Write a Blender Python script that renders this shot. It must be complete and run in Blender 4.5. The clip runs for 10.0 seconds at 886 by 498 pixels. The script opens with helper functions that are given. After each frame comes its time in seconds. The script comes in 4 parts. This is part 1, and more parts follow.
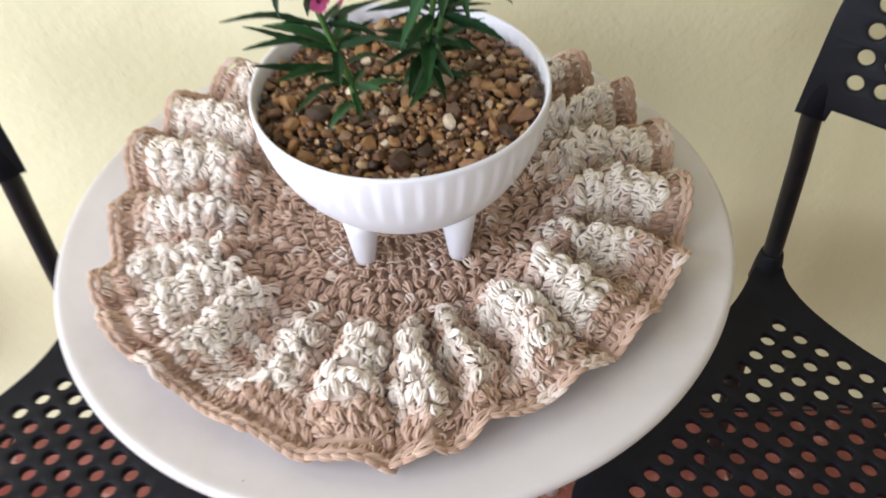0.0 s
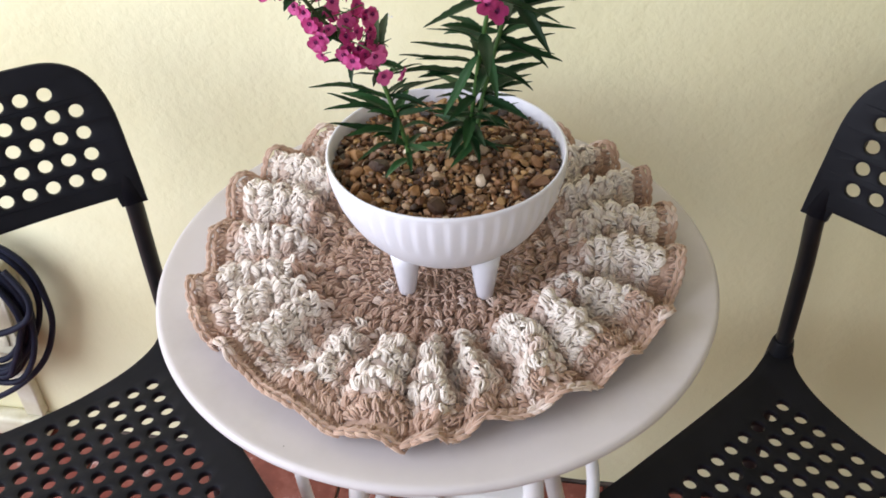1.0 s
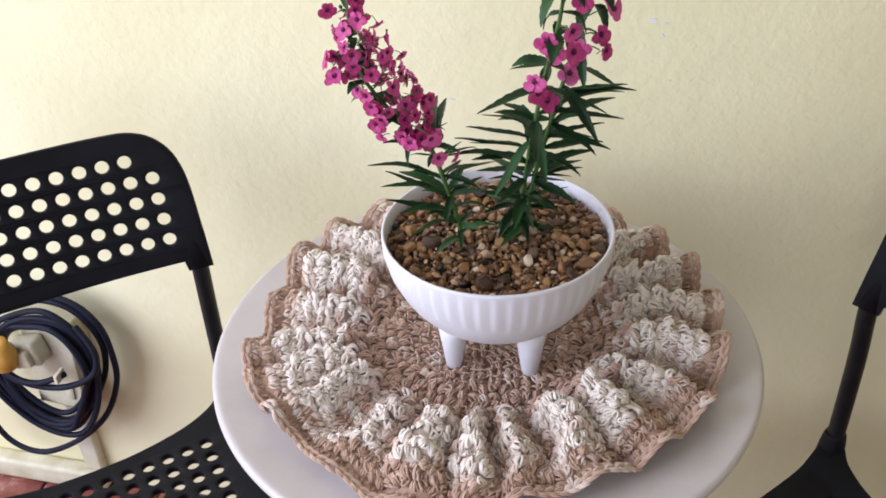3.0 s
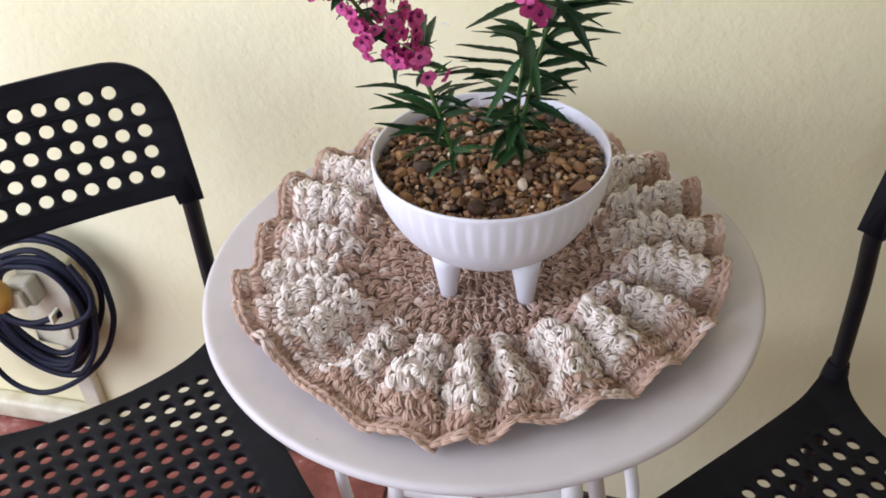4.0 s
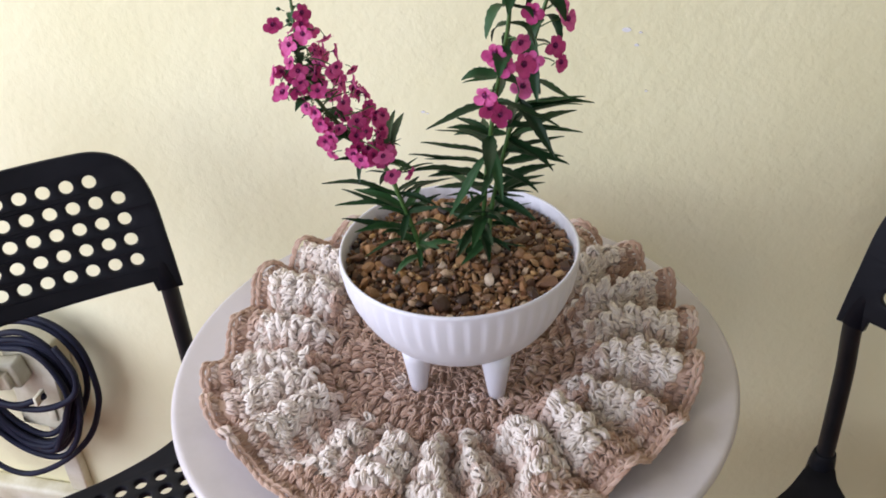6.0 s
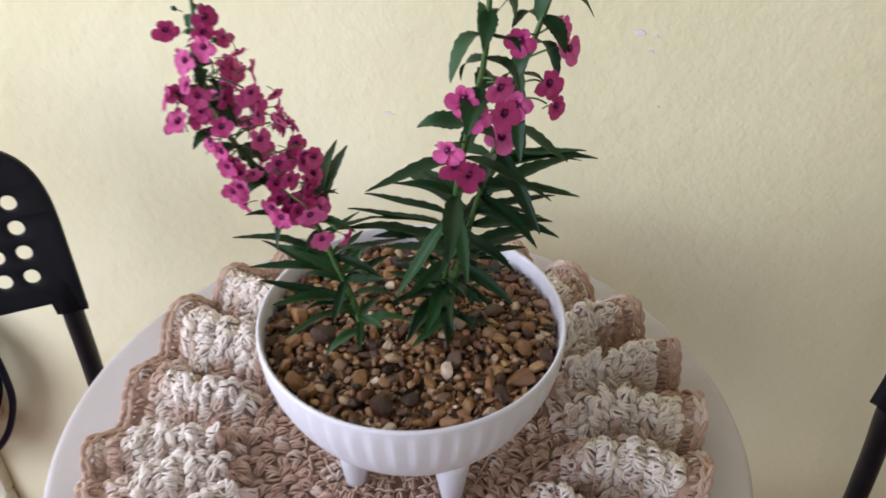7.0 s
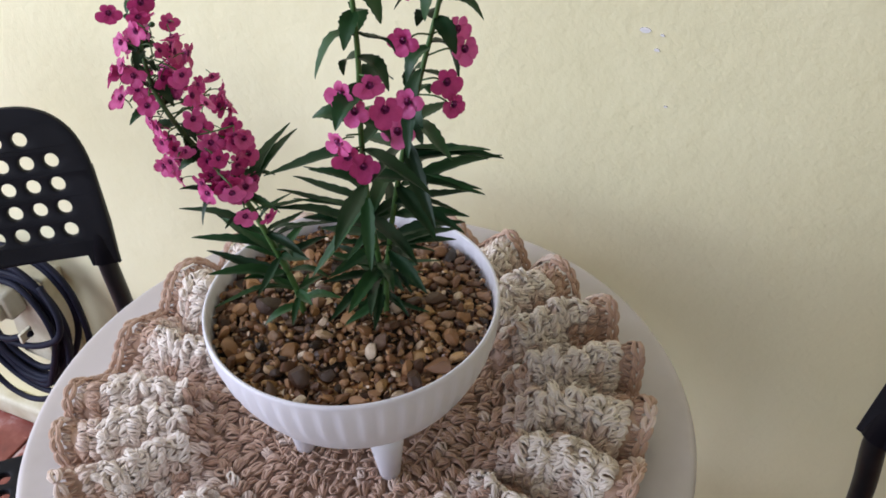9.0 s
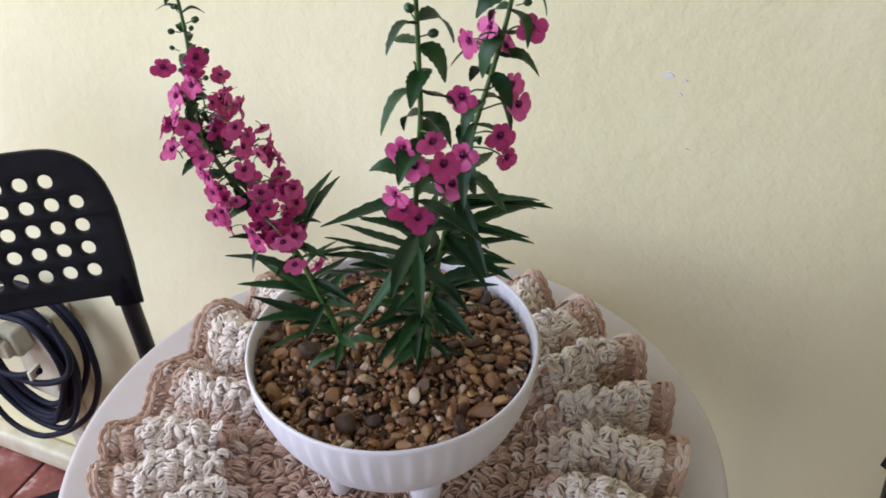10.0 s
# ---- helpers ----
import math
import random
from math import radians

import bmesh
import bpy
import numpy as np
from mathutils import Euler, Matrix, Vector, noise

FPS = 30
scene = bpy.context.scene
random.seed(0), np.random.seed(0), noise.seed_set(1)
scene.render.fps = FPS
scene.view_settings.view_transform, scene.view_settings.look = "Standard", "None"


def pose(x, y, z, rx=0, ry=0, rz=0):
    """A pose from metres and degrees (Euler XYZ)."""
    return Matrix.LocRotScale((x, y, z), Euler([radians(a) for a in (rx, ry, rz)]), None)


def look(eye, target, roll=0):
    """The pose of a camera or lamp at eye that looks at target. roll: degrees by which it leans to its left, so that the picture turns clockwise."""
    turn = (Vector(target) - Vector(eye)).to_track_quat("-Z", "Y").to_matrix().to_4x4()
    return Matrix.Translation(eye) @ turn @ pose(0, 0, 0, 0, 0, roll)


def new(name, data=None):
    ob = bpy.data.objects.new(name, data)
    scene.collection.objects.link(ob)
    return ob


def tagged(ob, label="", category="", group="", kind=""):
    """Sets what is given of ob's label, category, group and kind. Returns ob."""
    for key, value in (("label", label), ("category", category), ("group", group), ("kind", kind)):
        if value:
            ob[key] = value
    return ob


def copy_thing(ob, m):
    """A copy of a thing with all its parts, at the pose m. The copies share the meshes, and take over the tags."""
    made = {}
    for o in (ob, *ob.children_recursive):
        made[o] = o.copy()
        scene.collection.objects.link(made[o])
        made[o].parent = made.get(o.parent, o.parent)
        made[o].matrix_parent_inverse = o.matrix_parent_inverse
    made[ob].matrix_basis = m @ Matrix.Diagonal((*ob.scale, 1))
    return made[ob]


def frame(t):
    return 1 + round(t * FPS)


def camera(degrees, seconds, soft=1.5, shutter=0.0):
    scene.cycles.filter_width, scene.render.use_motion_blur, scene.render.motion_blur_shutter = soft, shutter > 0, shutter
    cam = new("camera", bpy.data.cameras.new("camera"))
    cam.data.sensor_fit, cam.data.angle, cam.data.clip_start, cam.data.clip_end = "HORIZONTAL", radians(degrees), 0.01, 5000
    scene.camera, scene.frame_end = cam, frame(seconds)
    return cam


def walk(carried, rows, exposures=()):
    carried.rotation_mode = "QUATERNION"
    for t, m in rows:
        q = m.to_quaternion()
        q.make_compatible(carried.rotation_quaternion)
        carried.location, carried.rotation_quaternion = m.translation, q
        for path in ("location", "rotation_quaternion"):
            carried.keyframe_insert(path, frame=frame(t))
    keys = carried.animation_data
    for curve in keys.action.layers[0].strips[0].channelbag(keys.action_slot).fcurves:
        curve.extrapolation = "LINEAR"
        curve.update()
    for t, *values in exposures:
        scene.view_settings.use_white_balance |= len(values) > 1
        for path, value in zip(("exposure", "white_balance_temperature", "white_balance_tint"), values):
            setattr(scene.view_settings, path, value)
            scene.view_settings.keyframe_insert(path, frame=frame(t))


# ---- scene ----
# ---- camera and walk ----
cam = camera(50.1, 10.0, soft=1.7, shutter=0.5)
PATH = [
    (0.0, 0.0564, -0.4964, 1.1341, 44.38, 2.11, 0.31),
    (0.2, 0.0603, -0.5381, 1.1656, 45.78, 3.27, 0.49),
    (0.5, 0.0656, -0.5904, 1.1902, 49.47, 2.63, 3.26),
    (0.8, 0.1001, -0.6162, 1.1939, 51.08, 1.65, 6.81),
    (1.0, 0.1127, -0.6228, 1.1936, 50.61, 1.50, 8.41),
    (1.5, 0.1336, -0.6297, 1.2010, 51.81, 2.19, 9.16),
    (2.0, 0.1308, -0.6318, 1.1981, 52.06, 2.14, 10.21),
    (2.2, 0.1262, -0.6372, 1.2070, 53.36, 1.91, 11.00),
    (3.3, 0.1319, -0.6402, 1.2095, 55.35, 2.07, 13.35),
    (3.5, 0.1340, -0.6357, 1.1985, 54.17, 2.44, 13.22),
    (4.0, 0.1360, -0.6297, 1.1844, 51.95, 2.54, 12.91),
    (4.5, 0.1398, -0.6264, 1.1847, 51.45, 2.62, 12.53),
    (5.0, 0.1435, -0.6245, 1.1843, 52.76, 2.84, 12.27),
    (5.2, 0.1473, -0.6295, 1.1938, 55.13, 2.95, 12.33),
    (6.3, 0.1674, -0.5778, 1.1995, 55.93, 2.47, 14.16),
    (6.5, 0.1658, -0.5459, 1.1901, 54.61, 1.60, 14.29),
    (6.8, 0.1534, -0.4712, 1.1750, 53.85, 0.71, 14.48),
    (7.0, 0.1398, -0.4244, 1.1718, 52.40, -0.08, 14.43),
    (7.2, 0.1400, -0.3914, 1.1644, 50.65, 0.59, 14.44),
    (7.5, 0.1629, -0.3711, 1.1688, 49.25, 0.60, 17.05),
    (7.7, 0.1878, -0.3755, 1.1802, 49.67, 0.90, 21.18),
    (8.0, 0.2150, -0.3944, 1.1969, 52.61, 0.63, 24.99),
    (8.2, 0.2337, -0.3986, 1.2006, 52.81, 0.76, 26.14),
    (8.5, 0.2529, -0.3973, 1.1956, 51.58, 1.39, 25.12),
    (9.0, 0.2662, -0.3888, 1.1857, 51.11, 2.03, 24.55),
    (9.5, 0.2572, -0.3976, 1.1968, 52.75, 2.03, 24.52),
    (10.0, 0.2338, -0.4043, 1.2026, 52.67, 1.57, 23.55),
]
walk(cam, [(t, pose(x, y, z, rx, ry, rz)) for t, x, y, z, rx, ry, rz in PATH],
     exposures=[(0.0, 0.36, 6540, 3), (0.5, 0.20, 6510, 5), (1.0, 0.16, 6500, 6), (2.2, 0.15, 6460, 8), (3.5, -0.02, 6310, 10), (5.2, 0.08, 6310, 10), (6.5, -0.10, 6330, 10), (7.5, -0.09, 6290, 9), (10.0, -0.14, 6170, 9)])

TOP = 0.66          # height of the table top
WALL = 0.285        # front face of the yellow wall

# ---- world and light: an assumed covered porch, open to daylight on its west side ----
world = bpy.data.worlds.new("world")
scene.world = world
world.use_nodes = True
wn = world.node_tree
sky = wn.nodes.new("ShaderNodeTexSky")
sky.sky_type, sky.sun_disc = "NISHITA", False
sky.sun_elevation, sky.sun_rotation = radians(50), radians(90)
wn.links.new(sky.outputs[0], wn.nodes["Background"].inputs[0])
wn.nodes["Background"].inputs[1].default_value = 0.12


def area_lamp(name, m, sx, sy, watts, colour):
    lamp = bpy.data.lights.new(name, "AREA")
    lamp.shape, lamp.size, lamp.size_y, lamp.energy, lamp.color = "RECTANGLE", sx, sy, watts, colour
    ob = new(name, lamp)
    ob.matrix_world = m
    return ob


# Area lamp stands in for the daylight that comes from the west.
area_lamp("west_daylight", look((-1.62, -0.95, 1.35), (0.0, -0.2, 0.7)), 1.7, 1.9, 64, (0.85, 0.868, 1.0))
# Added fill lamp from the south, no source known there; brightens the wall.
area_lamp("south_fill", look((-0.5, -2.9, 1.6), (0, 0, 0.8)), 1.8, 1.5, 17, (0.96, 0.90, 0.90))


# ---- materials ----
def ramp(nt, stops):
    n = nt.nodes.new("ShaderNodeValToRGB")
    while len(n.color_ramp.elements) < len(stops):
        n.color_ramp.elements.new(0.5)
    for e, (p, c) in zip(n.color_ramp.elements, stops):
        e.position, e.color = p, (*c, 1)
    return n


def material(name, stops, rough=0.6, scale=20.0, fine=200.0, bump=0.15, depth=0.001, metallic=0.0,
             by="noise", rough_var=0.08, sheen=0.0, specular=0.5, translucent=0.0, fine_mix=0.25):
    """A surface whose colour runs over stops by a broad noise (or a random number for each piece), with fine grain and relief."""
    m = bpy.data.materials.new(name)
    m.use_nodes = True
    nt = m.node_tree
    b = nt.nodes["Principled BSDF"]
    tc = nt.nodes.new("ShaderNodeTexCoord")
    big = nt.nodes.new("ShaderNodeTexNoise")
    big.inputs["Scale"].default_value, big.inputs["Detail"].default_value = scale, 5
    nt.links.new(tc.outputs["Object"], big.inputs["Vector"])
    small = nt.nodes.new("ShaderNodeTexNoise")
    small.inputs["Scale"].default_value, small.inputs["Detail"].default_value = fine, 6
    nt.links.new(tc.outputs["Object"], small.inputs["Vector"])
    r = ramp(nt, stops)
    mix = nt.nodes.new("ShaderNodeMath")
    mix.operation = "MULTIPLY_ADD"
    mix.inputs[1].default_value = fine_mix
    nt.links.new(small.outputs[0], mix.inputs[0])
    sub = nt.nodes.new("ShaderNodeMath")
    sub.operation = "SUBTRACT"
    sub.inputs[1].default_value = fine_mix / 2
    if by == "object":
        src = nt.nodes.new("ShaderNodeObjectInfo").outputs["Random"]
    elif by == "island":
        src = nt.nodes.new("ShaderNodeNewGeometry").outputs["Random Per Island"]
    else:
        spread = nt.nodes.new("ShaderNodeMapRange")
        spread.inputs[1].default_value, spread.inputs[2].default_value = 0.3, 0.7
        nt.links.new(big.outputs[0], spread.inputs[0])
        src = spread.outputs[0]
    nt.links.new(src, sub.inputs[0])
    nt.links.new(sub.outputs[0], mix.inputs[2])
    nt.links.new(mix.outputs[0], r.inputs[0])
    nt.links.new(r.outputs[0], b.inputs["Base Color"])
    rr = nt.nodes.new("ShaderNodeMapRange")
    rr.inputs[3].default_value, rr.inputs[4].default_value = max(0.02, rough - rough_var), min(1, rough + rough_var)
    nt.links.new(small.outputs[0], rr.inputs[0])
    nt.links.new(rr.outputs[0], b.inputs["Roughness"])
    b.inputs["Metallic"].default_value = metallic
    b.inputs["Specular IOR Level"].default_value = specular
    if sheen:
        b.inputs["Sheen Weight"].default_value = sheen
        b.inputs["Sheen Roughness"].default_value = 0.5
    if bump:
        bp = nt.nodes.new("ShaderNodeBump")
        bp.inputs["Strength"].default_value, bp.inputs["Distance"].default_value = bump, depth
        nt.links.new(small.outputs[0], bp.inputs["Height"])
        nt.links.new(bp.outputs[0], b.inputs["Normal"])
    if translucent:
        tr = nt.nodes.new("ShaderNodeBsdfTranslucent")
        nt.links.new(r.outputs[0], tr.inputs[0])
        ms = nt.nodes.new("ShaderNodeMixShader")
        ms.inputs[0].default_value = translucent
        nt.links.new(b.outputs[0], ms.inputs[1])
        nt.links.new(tr.outputs[0], ms.inputs[2])
        nt.links.new(ms.outputs[0], nt.nodes["Material Output"].inputs[0])
    return m


def wall_paint():
    """Pale yellow emulsion over hand-trowelled plaster."""
    m = material("yellow_wall_paint", [(0.0, (0.79, 0.735, 0.475)), (0.5, (0.82, 0.768, 0.515)), (1.0, (0.845, 0.80, 0.565))],
                 rough=0.62, scale=3.0, fine=45.0, bump=0.0, specular=0.3)
    nt = m.node_tree
    b = nt.nodes["Principled BSDF"]
    tc = nt.nodes.new("ShaderNodeTexCoord")
    last = None
    for scale, strength, dist in ((6, 0.5, 0.006), (26, 0.38, 0.0034), (85, 0.35, 0.0024), (260, 0.36, 0.0009)):
        n = nt.nodes.new("ShaderNodeTexNoise")
        n.inputs["Scale"].default_value, n.inputs["Detail"].default_value = scale, 3
        nt.links.new(tc.outputs["Object"], n.inputs["Vector"])
        bp = nt.nodes.new("ShaderNodeBump")
        bp.inputs["Strength"].default_value, bp.inputs["Distance"].default_value = strength, dist
        nt.links.new(n.outputs[0], bp.inputs["Height"])
        if last:
            nt.links.new(last.outputs[0], bp.inputs["Normal"])
        last = bp
    nt.links.new(last.outputs[0], b.inputs["Normal"])
    return m


M_WALL = wall_paint()
M_CHIP = material("bare_plaster", [(0, (0.72, 0.70, 0.74)), (1, (0.8, 0.78, 0.8))], 0.8, 40)
# Grey for the unseen ceiling, kept dark to lower the bounce onto the wall.
M_CEIL = material("ceiling_paint", [(0, (0.44, 0.42, 0.38)), (1, (0.5, 0.48, 0.44))], 0.8, 4)
M_TILE = material("red_floor_tile", [(0, (0.14, 0.038, 0.032)), (0.5, (0.22, 0.060, 0.048)), (0.80, (0.29, 0.098, 0.082)), (1, (0.55, 0.38, 0.36))], 0.22, 14, 90, 0.2, 0.001, fine_mix=0.5, rough_var=0.15)
M_GROUT = material("dark_grout", [(0, (0.05, 0.035, 0.03)), (1, (0.11, 0.08, 0.07))], 0.9, 30)
M_WHITE = material("white_table_paint", [(0, (0.55, 0.505, 0.50)), (0.4, (0.615, 0.57, 0.58)), (1, (0.66, 0.615, 0.635))], 0.42, 7, 160, 0.06, 0.0006, rough_var=0.1)
M_SPECK = material("grey_dirt_speck", [(0, (0.16, 0.14, 0.13)), (1, (0.30, 0.27, 0.26))], 0.8, 60)
M_ROD = material("white_rod_paint", [(0, (0.72, 0.71, 0.72)), (1, (0.8, 0.79, 0.8))], 0.35, 30, 200, 0.05)
M_BOWL = material("white_glazed_bowl", [(0, (0.73, 0.72, 0.785)), (1, (0.77, 0.76, 0.825))], 0.38, 30, 300, 0.03, 0.0004, rough_var=0.05)
M_PLASTIC = material("black_moulded_plastic", [(0, (0.006, 0.006, 0.009)), (1, (0.010, 0.010, 0.015))], 0.5, 25, 700, 0.12, 0.0004, rough_var=0.08, specular=0.17)
M_STEEL = material("black_powder_coat", [(0, (0.008, 0.008, 0.009)), (1, (0.013, 0.013, 0.015))], 0.42, 60, 900, 0.08, 0.0003, specular=0.35)
M_TAN = material("tan_cotton_yarn", [(0, (0.44, 0.283, 0.212)), (0.5, (0.515, 0.350, 0.270)), (1, (0.575, 0.412, 0.328))], 0.95, 40, 900, 0.5, 0.0008, by="island", sheen=0.3, specular=0.1)
M_CREAM = material("cream_cotton_yarn", [(0, (0.76, 0.665, 0.595)), (0.5, (0.81, 0.725, 0.655)), (1, (0.85, 0.78, 0.72))], 0.95, 40, 900, 0.5, 0.0008, by="island", sheen=0.3, specular=0.1)
M_BLUSH = material("pale_blush_yarn", [(0, (0.60, 0.460, 0.39)), (0.5, (0.67, 0.54, 0.47)), (1, (0.73, 0.615, 0.55))], 0.95, 40, 900, 0.5, 0.0008, by="island", sheen=0.3, specular=0.1)
PEBBLES = [(0.0, (0.022, 0.012, 0.007)), (0.12, (0.070, 0.032, 0.016)), (0.26, (0.17, 0.072, 0.030)), (0.36, (0.11, 0.062, 0.036)), (0.48, (0.25, 0.115, 0.048)),
           (0.60, (0.35, 0.178, 0.064)), (0.70, (0.36, 0.200, 0.110)), (0.78, (0.18, 0.100, 0.056)), (0.87, (0.48, 0.275, 0.098)), (0.94, (0.50, 0.345, 0.220)), (1.0, (0.70, 0.58, 0.44))]
M_PEB = material("river_pebble", PEBBLES, 0.42, 90, 520, 0.4, 0.0012, by="object", rough_var=0.15, fine_mix=0.22)
M_PEBS = material("small_river_pebbles", PEBBLES, 0.42, 90, 520, 0.4, 0.0012, by="island", rough_var=0.15, fine_mix=0.22)
M_SOIL = material("dark_potting_soil", [(0, (0.012, 0.008, 0.005)), (1, (0.045, 0.028, 0.017))], 0.95, 120, 500, 0.8, 0.003)
M_LEAF = material("dark_green_leaf", [(0, (0.008, 0.030, 0.010)), (0.6, (0.014, 0.052, 0.017)), (1, (0.028, 0.085, 0.026))], 0.46, 60, 350, 0.15, 0.0006, by="object", translucent=0.10, specular=0.32)
M_YOUNG = material("fresh_green_leaf", [(0, (0.018, 0.065, 0.02)), (1, (0.04, 0.12, 0.035))], 0.42, 60, 350, 0.15, 0.0006, by="object", translucent=0.15)
M_STEM = material("green_stem", [(0, (0.045, 0.11, 0.026)), (1, (0.085, 0.17, 0.046))], 0.5, 60, 400, 0.1)
M_PETAL = material("magenta_petal", [(0, (0.48, 0.035, 0.20)), (0.5, (0.63, 0.070, 0.29)), (1, (0.75, 0.15, 0.42))], 0.55, 120, 500, 0.15, 0.0005, by="object", translucent=0.25, fine_mix=0.4, sheen=0.1)
M_THROAT = material("dark_purple_throat", [(0, (0.11, 0.008, 0.07)), (1, (0.30, 0.03, 0.18))], 0.6, 500, 900, 0.2)
M_CABLE = material("navy_rubber_cable", [(0, (0.006, 0.007, 0.017)), (1, (0.012, 0.014, 0.032))], 0.62, 40, 300, 0.05, specular=0.22)
M_CREAMPL = material("aged_cream_plastic", [(0, (0.56, 0.51, 0.36)), (0.6, (0.68, 0.64, 0.50)), (1, (0.74, 0.71, 0.6))], 0.45, 25, 200, 0.1)
M_YELLOW = material("yellow_plug_plastic", [(0, (0.62, 0.33, 0.05)), (1, (0.75, 0.46, 0.11))], 0.42, 60, 200, 0.1)


# ---- helpers of this scene ----
def mesh_from(bm, name, mats, smooth=True, sharp=0):
    me = bpy.data.meshes.new(name)
    bm.normal_update()
    bm.to_mesh(me)
    bm.free()
    for m in (mats if isinstance(mats, (list, tuple)) else [mats]):
        me.materials.append(m)
    if smooth or sharp:
        me.polygons.foreach_set("use_smooth", [True] * len(me.polygons))
    if sharp:
        me.set_sharp_from_angle(angle=radians(sharp))
    return me


def thing(name, label, category, m=None, group="", kind=""):
    ob = tagged(new(name), label, category, group, kind)
    if m is not None:
        ob.matrix_world = m
    return ob


def part(name, bm, mat, parent, label="", smooth=True, m=None):
    me = bm if isinstance(bm, bpy.types.Mesh) else mesh_from(bm, name, mat, smooth)
    ob = new(name, me)
    ob.parent = parent
    if m is not None:
        ob.matrix_basis = m
    if label:
        tagged(ob, label)
    return ob


def box(bm, x0, x1, y0, y1, z0, z1, bevel=0.0, seg=2):
    r = bmesh.ops.create_cube(bm, size=1, matrix=Matrix.Translation(((x0 + x1) / 2, (y0 + y1) / 2, (z0 + z1) / 2)) @ Matrix.Diagonal((x1 - x0, y1 - y0, z1 - z0, 1)))
    if bevel:
        edges = list({e for v in r["verts"] for e in v.link_edges})
        bmesh.ops.bevel(bm, geom=edges, offset=bevel, segments=seg, affect="EDGES", profile=0.6)
    return bm


def lathe(profile, n, shape=None):
    """A surface of revolution about z; profile: (r, z) pairs, shape(r, z, angle): the radius with flutes."""
    bm = bmesh.new()
    rings = []
    for r, z in profile:
        if r < 1e-6:
            rings.append([bm.verts.new((0, 0, z))])
        else:
            ring = []
            for k in range(n):
                a = 2 * math.pi * k / n
                q = shape(r, z, a) if shape else r
                ring.append(bm.verts.new((q * math.cos(a), q * math.sin(a), z)))
            rings.append(ring)
    for a, b in zip(rings, rings[1:]):
        for k in range(n):
            k2 = (k + 1) % n
            if len(a) == 1:
                bm.faces.new((a[0], b[k2], b[k]))
            elif len(b) == 1:
                bm.faces.new((a[k], a[k2], b[0]))
            else:
                bm.faces.new((a[k], a[k2], b[k2], b[k]))
    bmesh.ops.recalc_face_normals(bm, faces=bm.faces)
    return bm


def smooth_line(points, n=6, closed=False):
    """A Catmull-Rom line through the points."""
    p = [Vector(q) for q in points]
    out, count = [], len(p)
    last = count if closed else count - 1
    for i in range(last):
        if closed:
            a, b, c, d = p[i - 1], p[i], p[(i + 1) % count], p[(i + 2) % count]
        else:
            a, b, c, d = p[max(i - 1, 0)], p[i], p[i + 1], p[min(i + 2, count - 1)]
        for k in range(n):
            t = k / n
            out.append(0.5 * ((2 * b) + (c - a) * t + (2 * a - 5 * b + 4 * c - d) * t * t + (3 * b - a - 3 * c + d) * t ** 3))
    if not closed:
        out.append(p[-1].copy())
    return out


def tube(points, radius, sides=10, closed=False, bm=None):
    """A round tube along a line; radius: a number, or a function of the way along from 0 to 1."""
    bm = bm or bmesh.new()
    n = len(points)
    rings, up = [], None
    for i, p in enumerate(points):
        a = points[i - 1] if (i or closed) else points[0]
        b = points[(i + 1) % n] if (i < n - 1 or closed) else points[-1]
        d = (b - a).normalized()
        if up is None:
            up = d.orthogonal().normalized()
        up = (up - d * up.dot(d)).normalized()
        side = d.cross(up)
        r = radius(i / max(n - 1, 1)) if callable(radius) else radius
        rings.append([bm.verts.new(p + (up * math.cos(2 * math.pi * k / sides) + side * math.sin(2 * math.pi * k / sides)) * r) for k in range(sides)])
    pairs = list(zip(rings, rings[1:])) + ([(rings[-1], rings[0])] if closed else [])
    for a, b in pairs:
        for k in range(sides):
            bm.faces.new((a[k], a[(k + 1) % sides], b[(k + 1) % sides], b[k]))
    if not closed:
        bm.faces.new(rings[0][::-1])
        bm.faces.new(rings[-1])
    return bm


def smoothstep(a, b, x):
    t = np.clip((np.asarray(x, float) - a) / (b - a), 0, 1)
    return t * t * (3 - 2 * t)


class Yarn:
    """Gathers short strands of yarn as tapered tubes for one mesh."""
    SIDES = 5

    def __init__(self):
        self.v, self.f, self.m, self.n = [], [], [], 0
        ang = np.arange(self.SIDES) * 2 * np.pi / self.SIDES
        self.c, self.s = np.cos(ang)[None, :, None], np.sin(ang)[None, :, None]

    def strand(self, pts, normal, radius, mat, taper=0.45):
        pts = np.asarray(pts)
        k = len(pts)
        d = np.gradient(pts, axis=0)
        d /= np.linalg.norm(d, axis=1)[:, None] + 1e-12
        a = np.cross(d, normal)
        a /= np.linalg.norm(a, axis=1)[:, None] + 1e-12
        b = np.cross(a, d)
        r = np.full(k, radius)
        r[0] *= taper
        r[-1] *= taper
        ring = pts[:, None, :] + (a[:, None, :] * self.c + b[:, None, :] * self.s) * r[:, None, None]
        self.v.append(ring.reshape(-1, 3))
        q, base = self.SIDES, self.n
        for i in range(k - 1):
            for j in range(q):
                j2 = (j + 1) % q
                self.f.append((base + i * q + j, base + i * q + j2, base + (i + 1) * q + j2, base + (i + 1) * q + j))
                self.m.append(mat)
        self.n += k * q

    def mesh(self, name, mats):
        me = bpy.data.meshes.new(name)
        me.from_pydata(np.concatenate(self.v).tolist(), [], self.f)
        for m in mats:
            me.materials.append(m)
        me.polygons.foreach_set("material_index", self.m)
        me.polygons.foreach_set("use_smooth", [True] * len(me.polygons))
        me.update()
        return me


